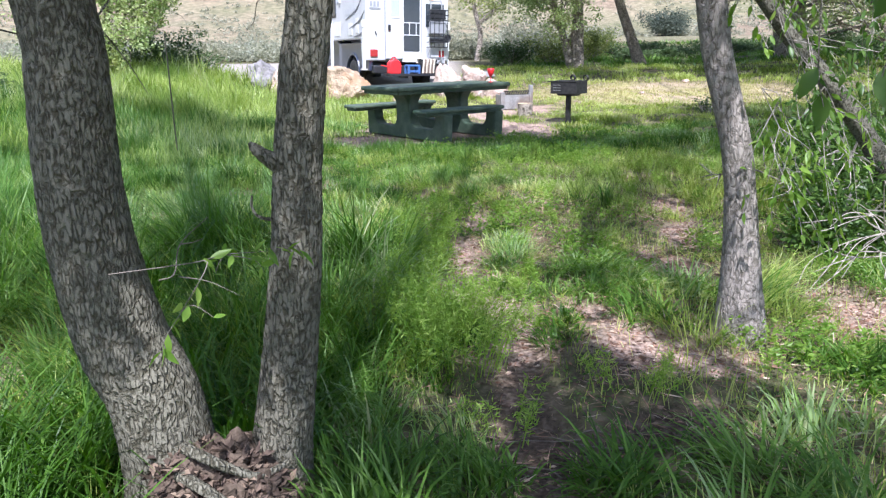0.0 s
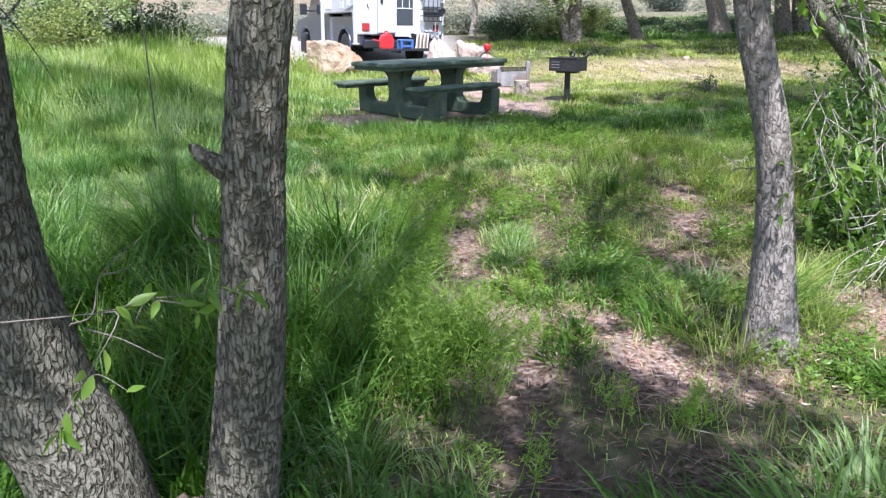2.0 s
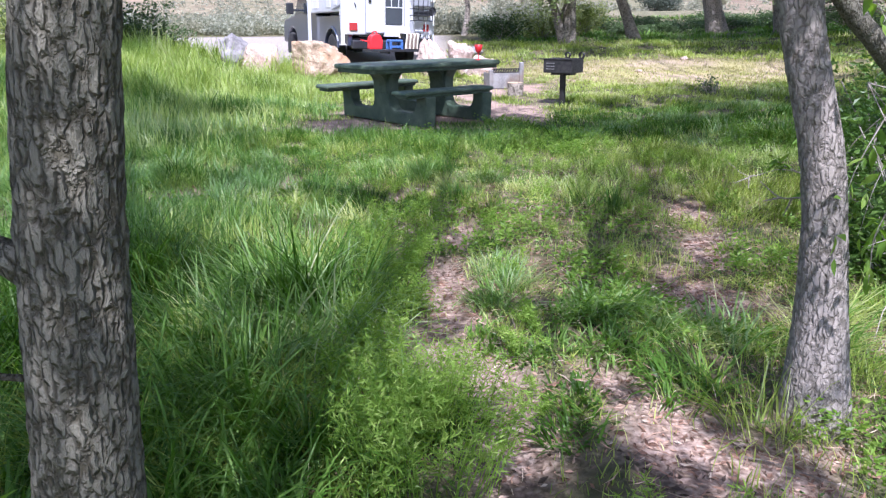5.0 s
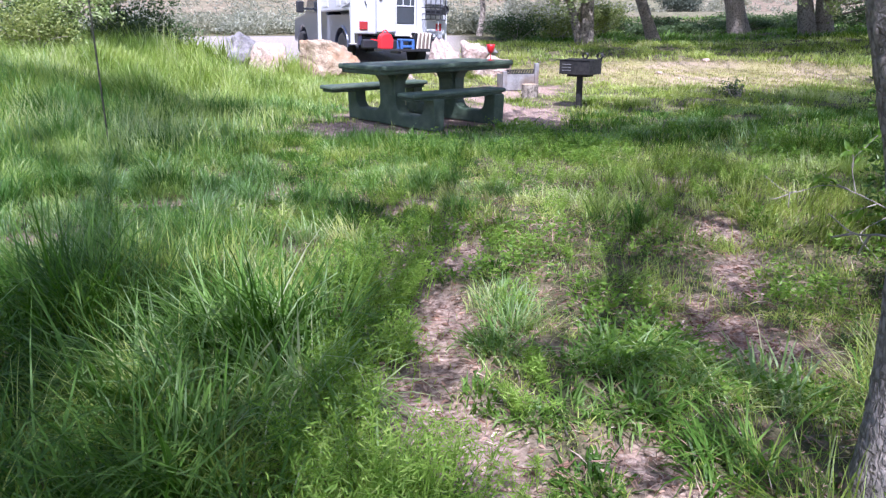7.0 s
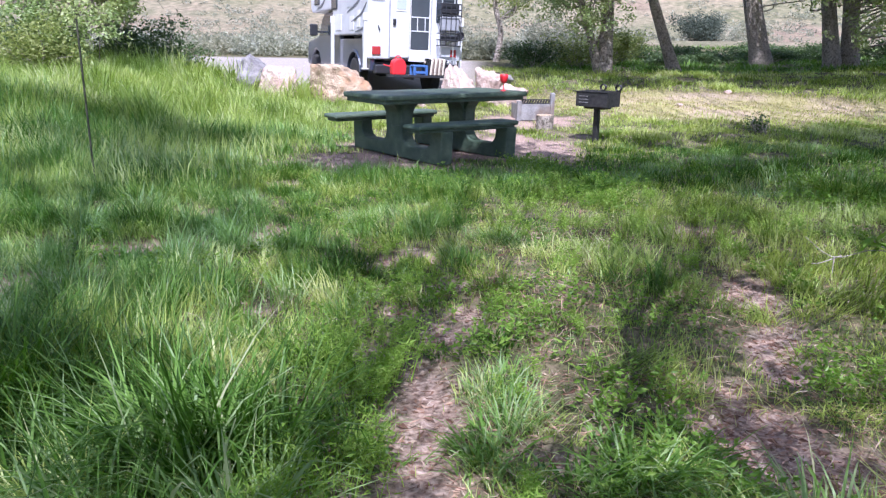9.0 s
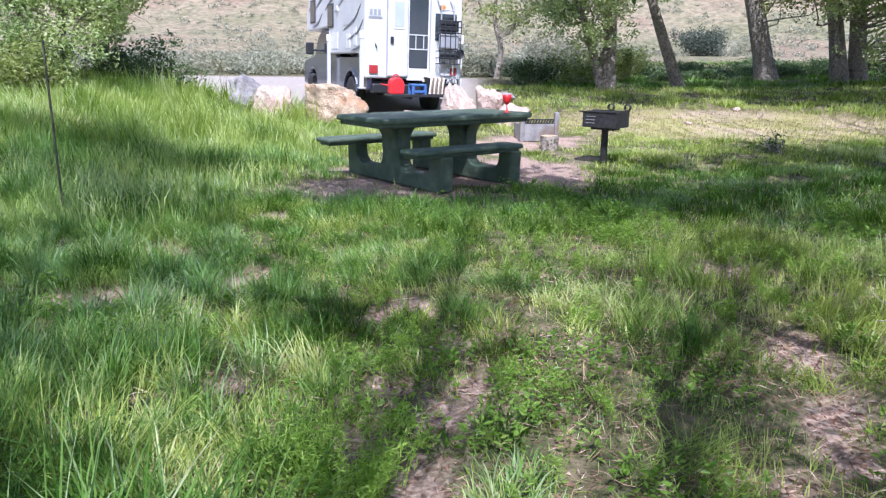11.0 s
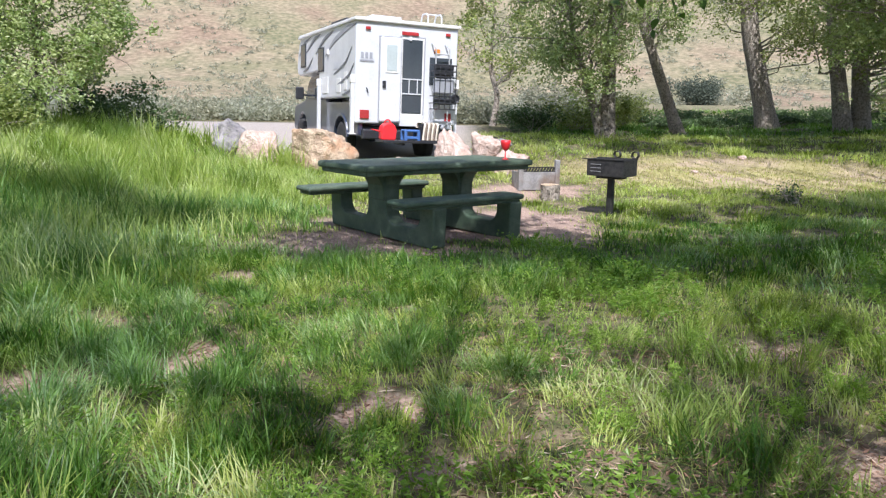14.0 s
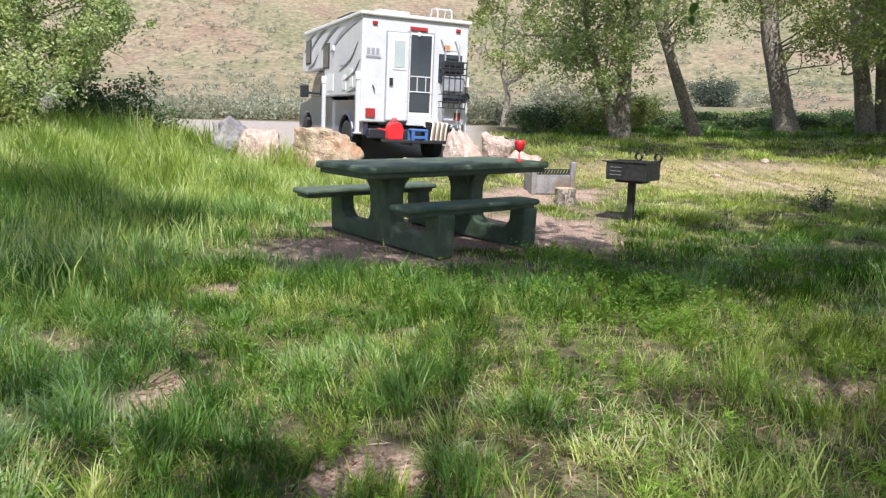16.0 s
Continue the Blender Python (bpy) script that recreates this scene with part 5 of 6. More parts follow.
def random_sticks(start, ends, n_leaves, seed, sag=0.1, wiggle=0.05):
    gen = np.random.default_rng(seed)
    out = []
    s = np.asarray(start, float)
    for e in ends:
        e = np.asarray(e, float)
        a = s + (e - s) * 0.35 + gen.normal(size=3) * wiggle + (0, 0, sag * 0.5)
        b = s + (e - s) * 0.72 + gen.normal(size=3) * wiggle + (0, 0, sag * 0.4)
        out.append(([s, a, b, e], n_leaves))
        for _ in range(2):
            f = b + gen.normal(size=3) * 0.12 + (0, 0, -0.06)
            out.append(([a, (a + f) / 2 + gen.normal(size=3) * 0.03, f], max(n_leaves // 2, 0)))
    return out


# hanging sprig in front of the pair of trunks
spray("leafy_sprig", "thin hanging sprig with a few bright green leaves", (-0.64, 1.74, 0.84),
      [([(-0.64, 1.74, 0.84), (-0.418, 1.68, 0.884), (-0.354, 1.72, 0.892), (-0.269, 1.76, 0.888), (-0.201, 1.785, 0.895)], 20), ([(-0.418, 1.68, 0.884), (-0.36, 1.62, 0.899), (-0.419, 1.6, 0.8), (-0.461, 1.595, 0.738), (-0.472, 1.594, 0.7)], 8), ([(-0.419, 1.6, 0.8), (-0.388, 1.59, 0.815), (-0.343, 1.585, 0.788)], 4), ([(-0.458, 1.7, 0.846), (-0.369, 1.64, 0.853), (-0.296, 1.62, 0.827)], 0),
       ([(-0.354, 1.72, 0.892), (-0.362, 1.7, 0.879), (-0.37, 1.69, 0.855)], 3), ([(-0.354, 1.72, 0.892), (-0.296, 1.74, 0.873), (-0.272, 1.74, 0.848)], 4)], 0.043, M_leaf_light, 21, twig=0.0013, wood=M_deadwood, slim=0.36)
spray("dead_twig", "thin pale dead twig beside the trunks", (-0.571, 1.85, 0.789), [([(-0.571, 1.85, 0.789), (-0.55, 1.9, 0.791), (-0.546, 1.95, 0.857), (-0.482, 2.0, 0.919)], 0), ([(-0.546, 1.95, 0.857), (-0.524, 1.97, 0.855), (-0.502, 2.0, 0.858)], 0)], 0.05, M_leaf, 24, twig=0.0022, wood=M_deadwood)
# thin dead twigs on the trunks
spray("dead_twig", "thin dark dead twig hanging from the trunk", (-0.24, 2.06, 1.40), [([(-0.22, 2.10, 1.50), (-0.33, 2.35, 1.50), (-0.46, 2.6, 1.50), (-0.48, 2.6, 1.434), (-0.512, 2.6, 1.40)], 0)], 0.05, M_leaf, 22, twig=0.0025, wood=M_bark)
spray("dead_twig", "thin dark dead twig hanging from the trunk", (-0.80, 2.0, 1.45), [([(-0.80, 2.0, 1.50), (-0.72, 1.98, 1.43), (-0.655, 2.0, 1.33), (-0.605, 2.0, 1.24)], 0)], 0.05, M_leaf, 23, twig=0.0028, wood=M_bark)
# leaf sprays and bare twigs of the slender tree
LEAFY = [((1.55, 3.5, 1.15), [(1.66, 3.35, 0.88), (1.72, 3.32, 0.66), (1.80, 3.35, 0.80)], 7), ((1.60, 3.5, 0.95), [(1.80, 3.3, 0.46), (1.78, 3.33, 0.34), (1.88, 3.3, 0.56)], 8),
         ((1.60, 3.55, 1.5), [(1.80, 3.35, 1.02), (1.95, 3.4, 0.85), (1.85, 3.3, 0.74), (2.05, 3.5, 1.1)], 9), ((1.75, 3.6, 1.3), [(1.92, 3.35, 0.42), (2.0, 3.4, 0.60), (2.1, 3.5, 0.8)], 8),
         ((1.50, 3.5, 1.75), [(1.55, 3.35, 1.40), (1.50, 3.35, 1.32), (1.68, 3.3, 1.36), (1.62, 3.4, 1.42)], 7), ((2.5, 4.4, 1.9), [(2.5, 4.2, 1.1), (2.75, 4.3, 1.25), (2.35, 4.2, 1.25), (2.6, 4.3, 0.85)], 14),
         ((2.2, 3.9, 1.9), [(2.1, 3.7, 1.25), (2.3, 3.8, 1.1), (2.45, 3.8, 1.3)], 10)]
for s, (st, ends, nl) in enumerate(LEAFY):
    spray("leafy_branch", "drooping branch with bright narrow young leaves", st, random_sticks(st, ends, nl * 2, 50 + s, 0.06, 0.04), 0.056, M_leaf if s in (2, 5, 6) else M_leaf_light, 60 + s, twig=0.0024, slim=0.36)
spray("leafy_branch", "dark hanging twig with a single broad leaf", (1.24, 2.2, 1.7), [([(1.15, 2.2, 1.85), (1.16, 2.2, 1.46), (1.175, 2.2, 1.26), (1.20, 2.2, 1.17)], 2), ([(1.2, 1.9, 1.8), (1.14, 1.8, 1.4), (1.12, 1.8, 1.24)], 2)], 0.085, M_leaf, 66, twig=0.004, wood=M_bark, slim=0.5)
BRUSH = [((2.9, 4.6, 0.2), [(2.13, 4.1, 0.41), (2.25, 4.0, 0.56), (2.25, 4.0, 0.10), (2.5, 4.0, 0.5), (2.1, 4.1, 0.0)]), ((2.8, 4.4, 0.1), [(2.4, 4.0, 0.2), (2.5, 4.0, -0.1), (2.43, 4.0, 0.5), (2.2, 4.0, 0.3)]),
         ((3.1, 5.2, 0.5), [(2.4, 4.8, 0.75), (2.5, 4.7, 0.45), (2.75, 4.6, 0.85)]), ((2.6, 3.4, -0.2), [(2.2, 3.1, 0.1), (2.4, 2.9, 0.05), (2.7, 3.0, 0.2)])]
for s, (st, ends) in enumerate(BRUSH):
    spray("bare_brush", "pale bare brushwood tangle on the bank", st, random_sticks(st, ends, 0, 70 + s, 0.05, 0.07), 0.07, M_leaf_light, 80 + s, twig=0.0045)
spray("bare_twig", "pale forked twig growing from the slender trunk", (1.56, 3.6, 0.66), [([(1.56, 3.62, 0.70), (1.53, 3.75, 0.72), (1.49, 3.85, 0.70), (1.43, 3.9, 0.75)], 0), ([(1.49, 3.85, 0.70), (1.44, 3.88, 0.68)], 0), ([(1.51, 3.8, 0.71), (1.51, 3.85, 0.63)], 0)], 0.05, M_leaf_light, 86, twig=0.005)
spray("leafy_branch", "pale crooked twig with fresh green leaves", (3.15, 6.2, 0.1),
      [([(3.15, 6.2, 0.10), (2.76, 6.2, 0.29), (2.56, 6.2, 0.34), (2.36, 6.21, 0.29), (2.23, 6.30, 0.38)], 0), ([(2.40, 6.21, 0.30), (2.30, 6.23, 0.25), (2.26, 6.25, 0.24)], 0), ([(2.36, 6.21, 0.29), (2.36, 6.2, 0.2)], 0),
       ([(2.76, 6.2, 0.29), (2.71, 6.2, 0.48), (2.78, 6.2, 0.58), (2.88, 6.2, 0.70)], 22), ([(2.72, 6.2, 0.31), (2.58, 6.18, 0.37), (2.50, 6.17, 0.42)], 16), ([(2.72, 6.2, 0.45), (2.70, 6.2, 0.54), (2.66, 6.19, 0.56)], 9),
       ([(2.9, 6.2, 0.22), (2.78, 6.15, 0.20), (2.70, 6.12, 0.18)], 12), ([(3.1, 6.2, 0.12), (2.95, 6.1, 0.35), (2.93, 6.1, 0.50)], 0), ([(3.0, 6.2, 0.15), (2.72, 6.0, 0.08), (2.80, 5.9, -0.05)], 0)], 0.075, M_leaf_light, 78, twig=0.0042)
# leaves that hang from a high bough near the table
spray("hanging_leaves", "dark green cottonwood leaves hanging from a high bough", (2.2, 9.3, 3.3),
      random_sticks((2.2, 9.3, 3.3), [(1.65, 9.35, 1.93), (1.86, 9.42, 2.06), (1.35, 9.4, 2.14), (1.05, 9.5, 2.20), (1.5, 9.2, 2.16), (1.98, 9.3, 2.14), (1.2, 9.1, 2.16), (2.2, 9.4, 2.22), (1.75, 9.2, 2.1), (1.45, 9.5, 2.1), (0.9, 9.3, 2.22)], 14, 91, 0.1, 0.05), 0.085, M_leaf, 92, twig=0.006, slim=0.62)



# far trees along the clearing
def clumps(gen, box_lo, box_hi, n, r):
    lo, hi = np.asarray(box_lo, float), np.asarray(box_hi, float)
    c = lo + (hi - lo) * gen.uniform(size=(n, 3))
    return [(*k, r * gen.uniform(0.7, 1.3)) for k in c]


gen_f = np.random.default_rng(101)
zg = lambda x, y: float(ground_z(x, y))
tree("tall tree with bright green drooping foliage", [([(4.1, 25.0, zg(4.1, 25) - 0.2), (4.12, 25, 1.6), (4.1, 25, 3.0), (4.25, 25, 5), (4.2, 25, 9)], [0.28, 0.20, 0.18, 0.17, 0.08]),
                                                      ([(4.0, 25.0, 0.5), (3.6, 24.9, 1.8), (3.1, 24.8, 3.2), (2.7, 24.7, 5)], [0.16, 0.11, 0.09, 0.05])],
     clumps(gen_f, (0.9, 23.6, 2.7), (4.7, 26.5, 8.0), 60, 0.7) + clumps(gen_f, (2.6, 23.4, 2.0), (4.6, 24.6, 3.2), 8, 0.5), 0.095, 32000, M_leaf_sunny, M_bark_far, 31, limb_r=0.04)
tree("leaning tree with bare lower trunk", [([(6.75, 27.0, zg(6.7, 27) - 0.2), (6.45, 27, 1.3), (6.05, 27, 2.3), (5.75, 27, 3.1), (5.3, 27, 4.4), (5.1, 27, 7)], [0.26, 0.19, 0.17, 0.15, 0.12, 0.05]),
                                            ([(5.75, 27, 3.0), (5.55, 27, 4.2), (5.6, 27, 6)], [0.11, 0.08, 0.04])],
     clumps(gen_f, (4.3, 26, 3.9), (7.0, 28, 8.5), 22, 0.7), 0.10, 13000, M_leaf_sunny, M_bark_far, 32, limb_r=0.04)
tree("thick cottonwood trunk with peeling bark", [([(10.6, 30, zg(10.6, 30) - 0.2), (10.35, 30, 1.6), (10.0, 30, 2.9), (9.6, 30, 4.6), (9.4, 30, 8)], [0.45, 0.34, 0.31, 0.28, 0.12])],
     clumps(gen_f, (8.6, 29, 4.4), (12.0, 31.5, 9.0), 26, 0.8) + clumps(gen_f, (10.2, 28.6, 3.2), (11.8, 29.6, 4.6), 8, 0.5), 0.11, 13000, M_leaf_far, M_bark_far, 33, twigs=2, limb_r=0.03)
tree("pair of dark trunks in deep shade", [([(11.95, 27.5, zg(12, 28) - 0.2), (11.65, 27.5, 2.2), (11.25, 27.5, 4.4), (11.05, 27.5, 8)], [0.30, 0.23, 0.20, 0.1]),
                                           ([(12.6, 27.7, zg(12, 28) - 0.2), (12.4, 27.7, 2.2), (12.2, 27.7, 4.4), (12.2, 27.5, 8)], [0.32, 0.25, 0.22, 0.1])],
     clumps(gen_f, (10.2, 24.5, 3.2), (15.0, 28.5, 8.0), 44, 0.85) + clumps(gen_f, (12.6, 24, 2.3), (16.0, 27, 4.5), 14, 0.7), 0.11, 24000, M_leaf_far, M_bark_far, 34, twigs=2, limb_r=0.04)
tree("slim young tree beside the gravel", [([(1.0, 31.5, zg(1, 31.5) - 0.1), (1.15, 31.5, 1.9), (0.9, 31.5, 3.0), (1.0, 31.5, 5)], [0.13, 0.10, 0.08, 0.03])],
     clumps(gen_f, (-0.3, 30.6, 2.8), (2.6, 32.5, 6.5), 22, 0.6), 0.12, 5000, M_leaf_far, M_bark_far, 35)
tree("broad leafy tree at the edge of tall grass", [([(-7.9, 17.4, zg(-7.9, 17.4) - 0.2), (-7.8, 17.4, 2.0), (-7.7, 17.3, 3.5), (-7.6, 17.2, 6)], [0.08, 0.06, 0.05, 0.02]),
                                                    ([(-8.0, 17.5, zg(-7.9, 17.4) - 0.1), (-8.5, 17.3, 2.0), (-8.9, 17.2, 4.0)], [0.07, 0.05, 0.02])],
     clumps(gen_f, (-9.4, 16.3, 1.5), (-6.9, 18.0, 5.6), 64, 0.55) + clumps(gen_f, (-7.1, 16.6, 1.9), (-6.1, 17.8, 4.4), 20, 0.42) + clumps(gen_f, (-8.2, 15.6, 1.0), (-6.8, 16.6, 2.2), 10, 0.4), 0.085, 36000, M_leaf_sunny, M_bark_far, 36, limb_r=0.014)
tree("leafy cottonwood with yellow green outer twigs", [([(12.6, 21.5, 0.3), (12.4, 21.5, 2.5), (12.0, 21.4, 4.5), (11.6, 21.2, 8)], [0.3, 0.25, 0.2, 0.08])],
     clumps(gen_f, (8.3, 20.0, 3.0), (12.6, 23.0, 8.0), 50, 0.6) + clumps(gen_f, (7.4, 20.5, 3.6), (9.0, 22.5, 5.0), 8, 0.45) + clumps(gen_f, (9.6, 20, 1.9), (12.0, 22, 3.2), 12, 0.45), 0.09, 32000, M_leaf_sunny, M_bark_far, 37, twigs=2, limb_r=0.03)


# added tree, out of view: its high leaves darken the far bank
tree("unseen tall cottonwood added to shade the far bank", [([(14.5, 24.0, zg(14.5, 24) - 0.3), (14.3, 24, 3), (13.8, 23.6, 6), (13.2, 23.2, 10)], [0.4, 0.32, 0.26, 0.1])],
     clumps(gen_f, (1.5, 19.5, 6.2), (14.0, 24.0, 9.5), 60, 0.9), 0.19, 21000, M_leaf_far, M_bark_far, 38, limb_r=0.05)


# added tree, out of view: clumps set where shade on the ground is wanted
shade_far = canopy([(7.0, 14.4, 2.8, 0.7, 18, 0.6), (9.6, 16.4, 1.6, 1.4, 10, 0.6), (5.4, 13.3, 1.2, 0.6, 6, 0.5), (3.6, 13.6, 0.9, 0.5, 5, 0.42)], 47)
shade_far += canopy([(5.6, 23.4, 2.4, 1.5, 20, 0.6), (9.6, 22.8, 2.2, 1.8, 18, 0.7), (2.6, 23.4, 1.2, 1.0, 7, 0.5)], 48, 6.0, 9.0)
tree("unseen large cottonwood added beside the clearing to cast shade", [([(9.6, 7.2, -0.6), (9.4, 7.2, 2.0), (9.0, 7.1, 4.5), (8.4, 7.0, 7.5), (8.0, 7.0, 11)], [0.42, 0.33, 0.26, 0.18, 0.06])],
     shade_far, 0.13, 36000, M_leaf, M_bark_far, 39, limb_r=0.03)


def shrub(label, at, size, n, leaf, mat, seed, name="shrub", group="", stems=14):
    gen = np.random.default_rng(seed)
    x, y = at
    z = zg(x, y)
    ob = base(name, pose(x, y, z), label, "shrub", group)
    ends = gen.uniform(-1, 1, size=(stems, 3)) * np.array(size) * 0.8
    ends[:, 2] = np.abs(ends[:, 2]) + 0.25 * size[2]
    v, q = joined([tube(spline([(0, 0, -0.05), e * 0.5 + gen.normal(size=3) * 0.06, e], 7), np.linspace(0.02, 0.005, 7), 5) for e in ends])
    tagged(thing_np("stem", v, None, q, M_twig, ob), kind="stuff")
    c = np.concatenate([ends, ends * gen.uniform(0.5, 0.9, size=(stems, 1))])
    at3 = cloud(c, np.array(size) * 0.34, n, gen, 0.2)
    at3[:, 2] = np.maximum(at3[:, 2], 0.02)
    v, q = leaves(at3, leaf, None, 0.0, 0.45, gen)
    thing_np("foliage", v, None, q, mat, ob, False)
    return ob


shrub("dark low shrub under the broad tree", (-6.9, 18.6), (1.3, 0.8, 0.95), 4200, 0.09, M_leaf_dark, 1)
shrub("grey green shrub in tall grass", (-7.4, 15.3), (0.9, 0.7, 0.95), 3800, 0.075, M_leaf_far, 2)
# the next two hold their deep shade in the dark leaf colour
shrub("shrub in a dark leaf colour that stands for deep shade", (-8.6, 13.0), (1.0, 1.2, 0.75), 3800, 0.07, M_leaf_dark, 3)
shrub("shrub in a dark leaf colour that stands for deep shade", (-8.2, 16.3), (1.0, 1.0, 0.9), 3400, 0.08, M_leaf_dark, 13)
# M_leaf_dark paints the shade under the far trees into these shrubs
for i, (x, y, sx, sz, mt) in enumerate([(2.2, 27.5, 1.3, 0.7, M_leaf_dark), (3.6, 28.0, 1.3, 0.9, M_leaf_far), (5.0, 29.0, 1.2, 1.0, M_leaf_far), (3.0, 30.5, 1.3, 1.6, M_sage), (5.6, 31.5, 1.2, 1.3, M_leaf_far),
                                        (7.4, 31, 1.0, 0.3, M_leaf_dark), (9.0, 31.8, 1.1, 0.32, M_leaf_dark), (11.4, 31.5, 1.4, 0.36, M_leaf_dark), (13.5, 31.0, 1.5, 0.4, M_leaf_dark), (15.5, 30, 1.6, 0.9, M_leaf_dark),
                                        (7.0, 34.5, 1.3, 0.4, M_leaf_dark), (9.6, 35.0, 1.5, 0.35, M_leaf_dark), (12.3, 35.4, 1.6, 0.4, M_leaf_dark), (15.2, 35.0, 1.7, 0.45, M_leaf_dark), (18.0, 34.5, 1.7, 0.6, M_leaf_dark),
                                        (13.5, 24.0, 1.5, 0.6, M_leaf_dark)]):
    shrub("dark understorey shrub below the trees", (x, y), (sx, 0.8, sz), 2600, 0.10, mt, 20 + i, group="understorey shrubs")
shrub("round dark juniper at the foot of the hill", (12.75, 46.3), (1.55, 1.3, 1.25), 9000, 0.13, M_juniper, 5, name="juniper", stems=30)
shrub("low sage bush beside the gravel", (16.5, 49.0), (1.6, 1.2, 1.0), 2000, 0.15, M_sage, 6)
for i, (x, y, sx, sz) in enumerate([(2.95, 5.2, 0.42, 0.55), (3.45, 6.4, 0.5, 0.85), (4.15, 7.7, 0.55, 0.95), (3.55, 5.3, 0.4, 0.8)]):
    shrub("leafy dark green willow shrub on the shaded bank", (x, y), (sx, 0.45, sz), 2200, 0.062, M_leaf, 50 + i, group="willow shrubs on the bank", stems=16)
shrub("small upright brown green weeds on the sunny edge", (5.03, 14.65), (0.32, 0.3, 0.32), 300, 0.05, M_leaf_dark, 8, name="weeds", stems=10)


def sage_band():
    """Sagebrush at the foot of the hill and up its slope, joined: nobody could count it."""
    gen = np.random.default_rng(300)
    at, sz = [], []
    n = 430
    x = gen.uniform(-30, 7, n)
    y = gen.uniform(32.8, 37.5, n) + np.where(x > 1.5, 2.0, 0)
    for a, b in zip(x, y):
        s = gen.uniform(0.7, 1.25)
        k = 230
        d = gen.normal(size=(k, 3))
        d /= np.linalg.norm(d, axis=1)[:, None]
        d[:, 2] = np.abs(d[:, 2])
        lump = 0.75 + 0.35 * np.sin(5 * d[:, :1] + a) * np.cos(4 * d[:, 1:2] + b)
        at.append(np.array([a, b, zg(a, b)]) + d * lump * (s, s, s * 0.95) * gen.uniform(0.55, 1, (k, 1)))
        sz.append(np.full(k, 0.15))
    v, q = leaves(np.concatenate(at), np.concatenate(sz), None, -0.5, 0.42, gen)
    tagged(thing_np("sagebrush", v, None, q, M_sage, None, False), "pale grey-green sagebrush thicket at the foot of the hill", "sagebrush", "", "stuff")
    at, sz = [], []
    n = 6500
    x, y = gen.uniform(-62, 62, n), 45 + gen.uniform(0, 1, n) ** 1.4 * 75
    keep = (vn(x, y, 8, 77) + 0.25 * gen.uniform(size=n) > 0.55) & (np.abs(x) < 0.75 * y)
    for a, b in zip(x[keep], y[keep]):
        s = 0.22 + 0.55 * gen.uniform() ** 3
        k = int(10 + 46 * s)
        d = gen.normal(size=(k, 3))
        d /= np.linalg.norm(d, axis=1)[:, None]
        d[:, 2] = np.abs(d[:, 2])
        at.append(np.array([a, b, zg(a, b)]) + d * (s, s, s * 0.7) * gen.uniform(0.4, 1, (k, 1)))
        sz.append(np.full(k, 0.11 + 0.13 * s))
    v, q = leaves(np.concatenate(at), np.concatenate(sz), None, -0.5, 0.5, gen)
    tagged(thing_np("hill_sagebrush", v, None, q, M_sage_pale, None, False), "scattered pale sagebrush over the dry hillside", "sagebrush", "", "stuff")


sage_band()


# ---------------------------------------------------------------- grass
# wedge of ground the camera can see; fine grass is kept to it
def in_view(x, y, side=0.66, pad=0.7):
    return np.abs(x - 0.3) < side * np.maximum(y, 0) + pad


def blocked(x, y):
    """No grass inside trunks, boulders' feet and posts."""
    return ((np.hypot(x + 0.64, y - 2.05) < 0.19) | (np.hypot(x + 0.37, y - 2.1) < 0.12) | ((np.abs(x + 0.50) < 0.28) & (np.abs(y - 1.95) < 0.24)) | (np.hypot(x - 1.60, y - 3.6) < 0.1)
            | ((x > -2.3) & (x < 0.3) & (y > 18.6)) | (np.hypot(x - 1.52, y - 14.85) < 0.16) | (np.hypot(x - 1.5, y - 16.1) < 0.5))


def height_at(x, y):
    """Typical height of the grass in metres."""
    h = 0.10 + 0.20 * vn(x, y, 0.45, 31) ** 1.5
    h = h + 0.20 * step(0.0, 0.45, -x + 0.1) * (1 - step(4.4, 5.8, y)) * (0.5 + vn(x, y, 0.6, 32))
    h = h + 0.12 * step(1.0, 2.2, -x) * step(4.5, 6, y) * (0.2 + vn(x, y, 0.9, 33))
    h = h + 0.16 * step(2.2, 4.0, -x) * step(8, 10, y)
    h = h + 0.18 * blob(x, y, 1.25, 1.75, 0.9, 0.75)
    h = h + 0.14 * step(0.7, 1.3, x) * (1 - step(7.5, 9, y)) * step(0.35, 0.7, vn(x, y, 0.5, 34))
    h = h * (1 - 0.40 * step(9.8, 10.8, y) * (1 - step(1.6, 3.0, -x)))
    h = h * (1 - 0.75 * np.clip(1.6 * blob(x, y, -0.45, 1.62, 0.42, 0.5), 0, 1))
    h = h * (1 - 0.40 * np.clip(1 - np.abs(x - 0.4) / 0.9, 0, 1) * (1 - step(8.4, 9.2, y)))
    return h


def open_soil(x, y):
    return bare(x, y) + (gravel(x, y) > 0.3) + 0.62 * dry(x, y)


def place(x, y, h, gen, a, lean, bend, width, mat, name, label, seg, tone, sink=0.01):
    ok = ~blocked(x, y)
    x, y, h, a, lean, tone = (k[ok] for k in (x, y, h, a, lean, tone))
    m = len(x)
    root = np.stack([x, y, ground_z(x, y) - 0.03 * bare(x, y) * (1 - step(9, 11, y)) - sink], -1)
    curl = np.where(gen.uniform(size=m) < 0.35, gen.uniform(1.0, 2.2, m), gen.uniform(0.15, 1.0, m)) * bend
    w = width * gen.uniform(0.6, 1.35, m)
    return blades(name, root, h, w, lean, a, curl, mat, seg, label, "grass", np.clip(tone + gen.normal(0, 0.08, m), 0, 1))


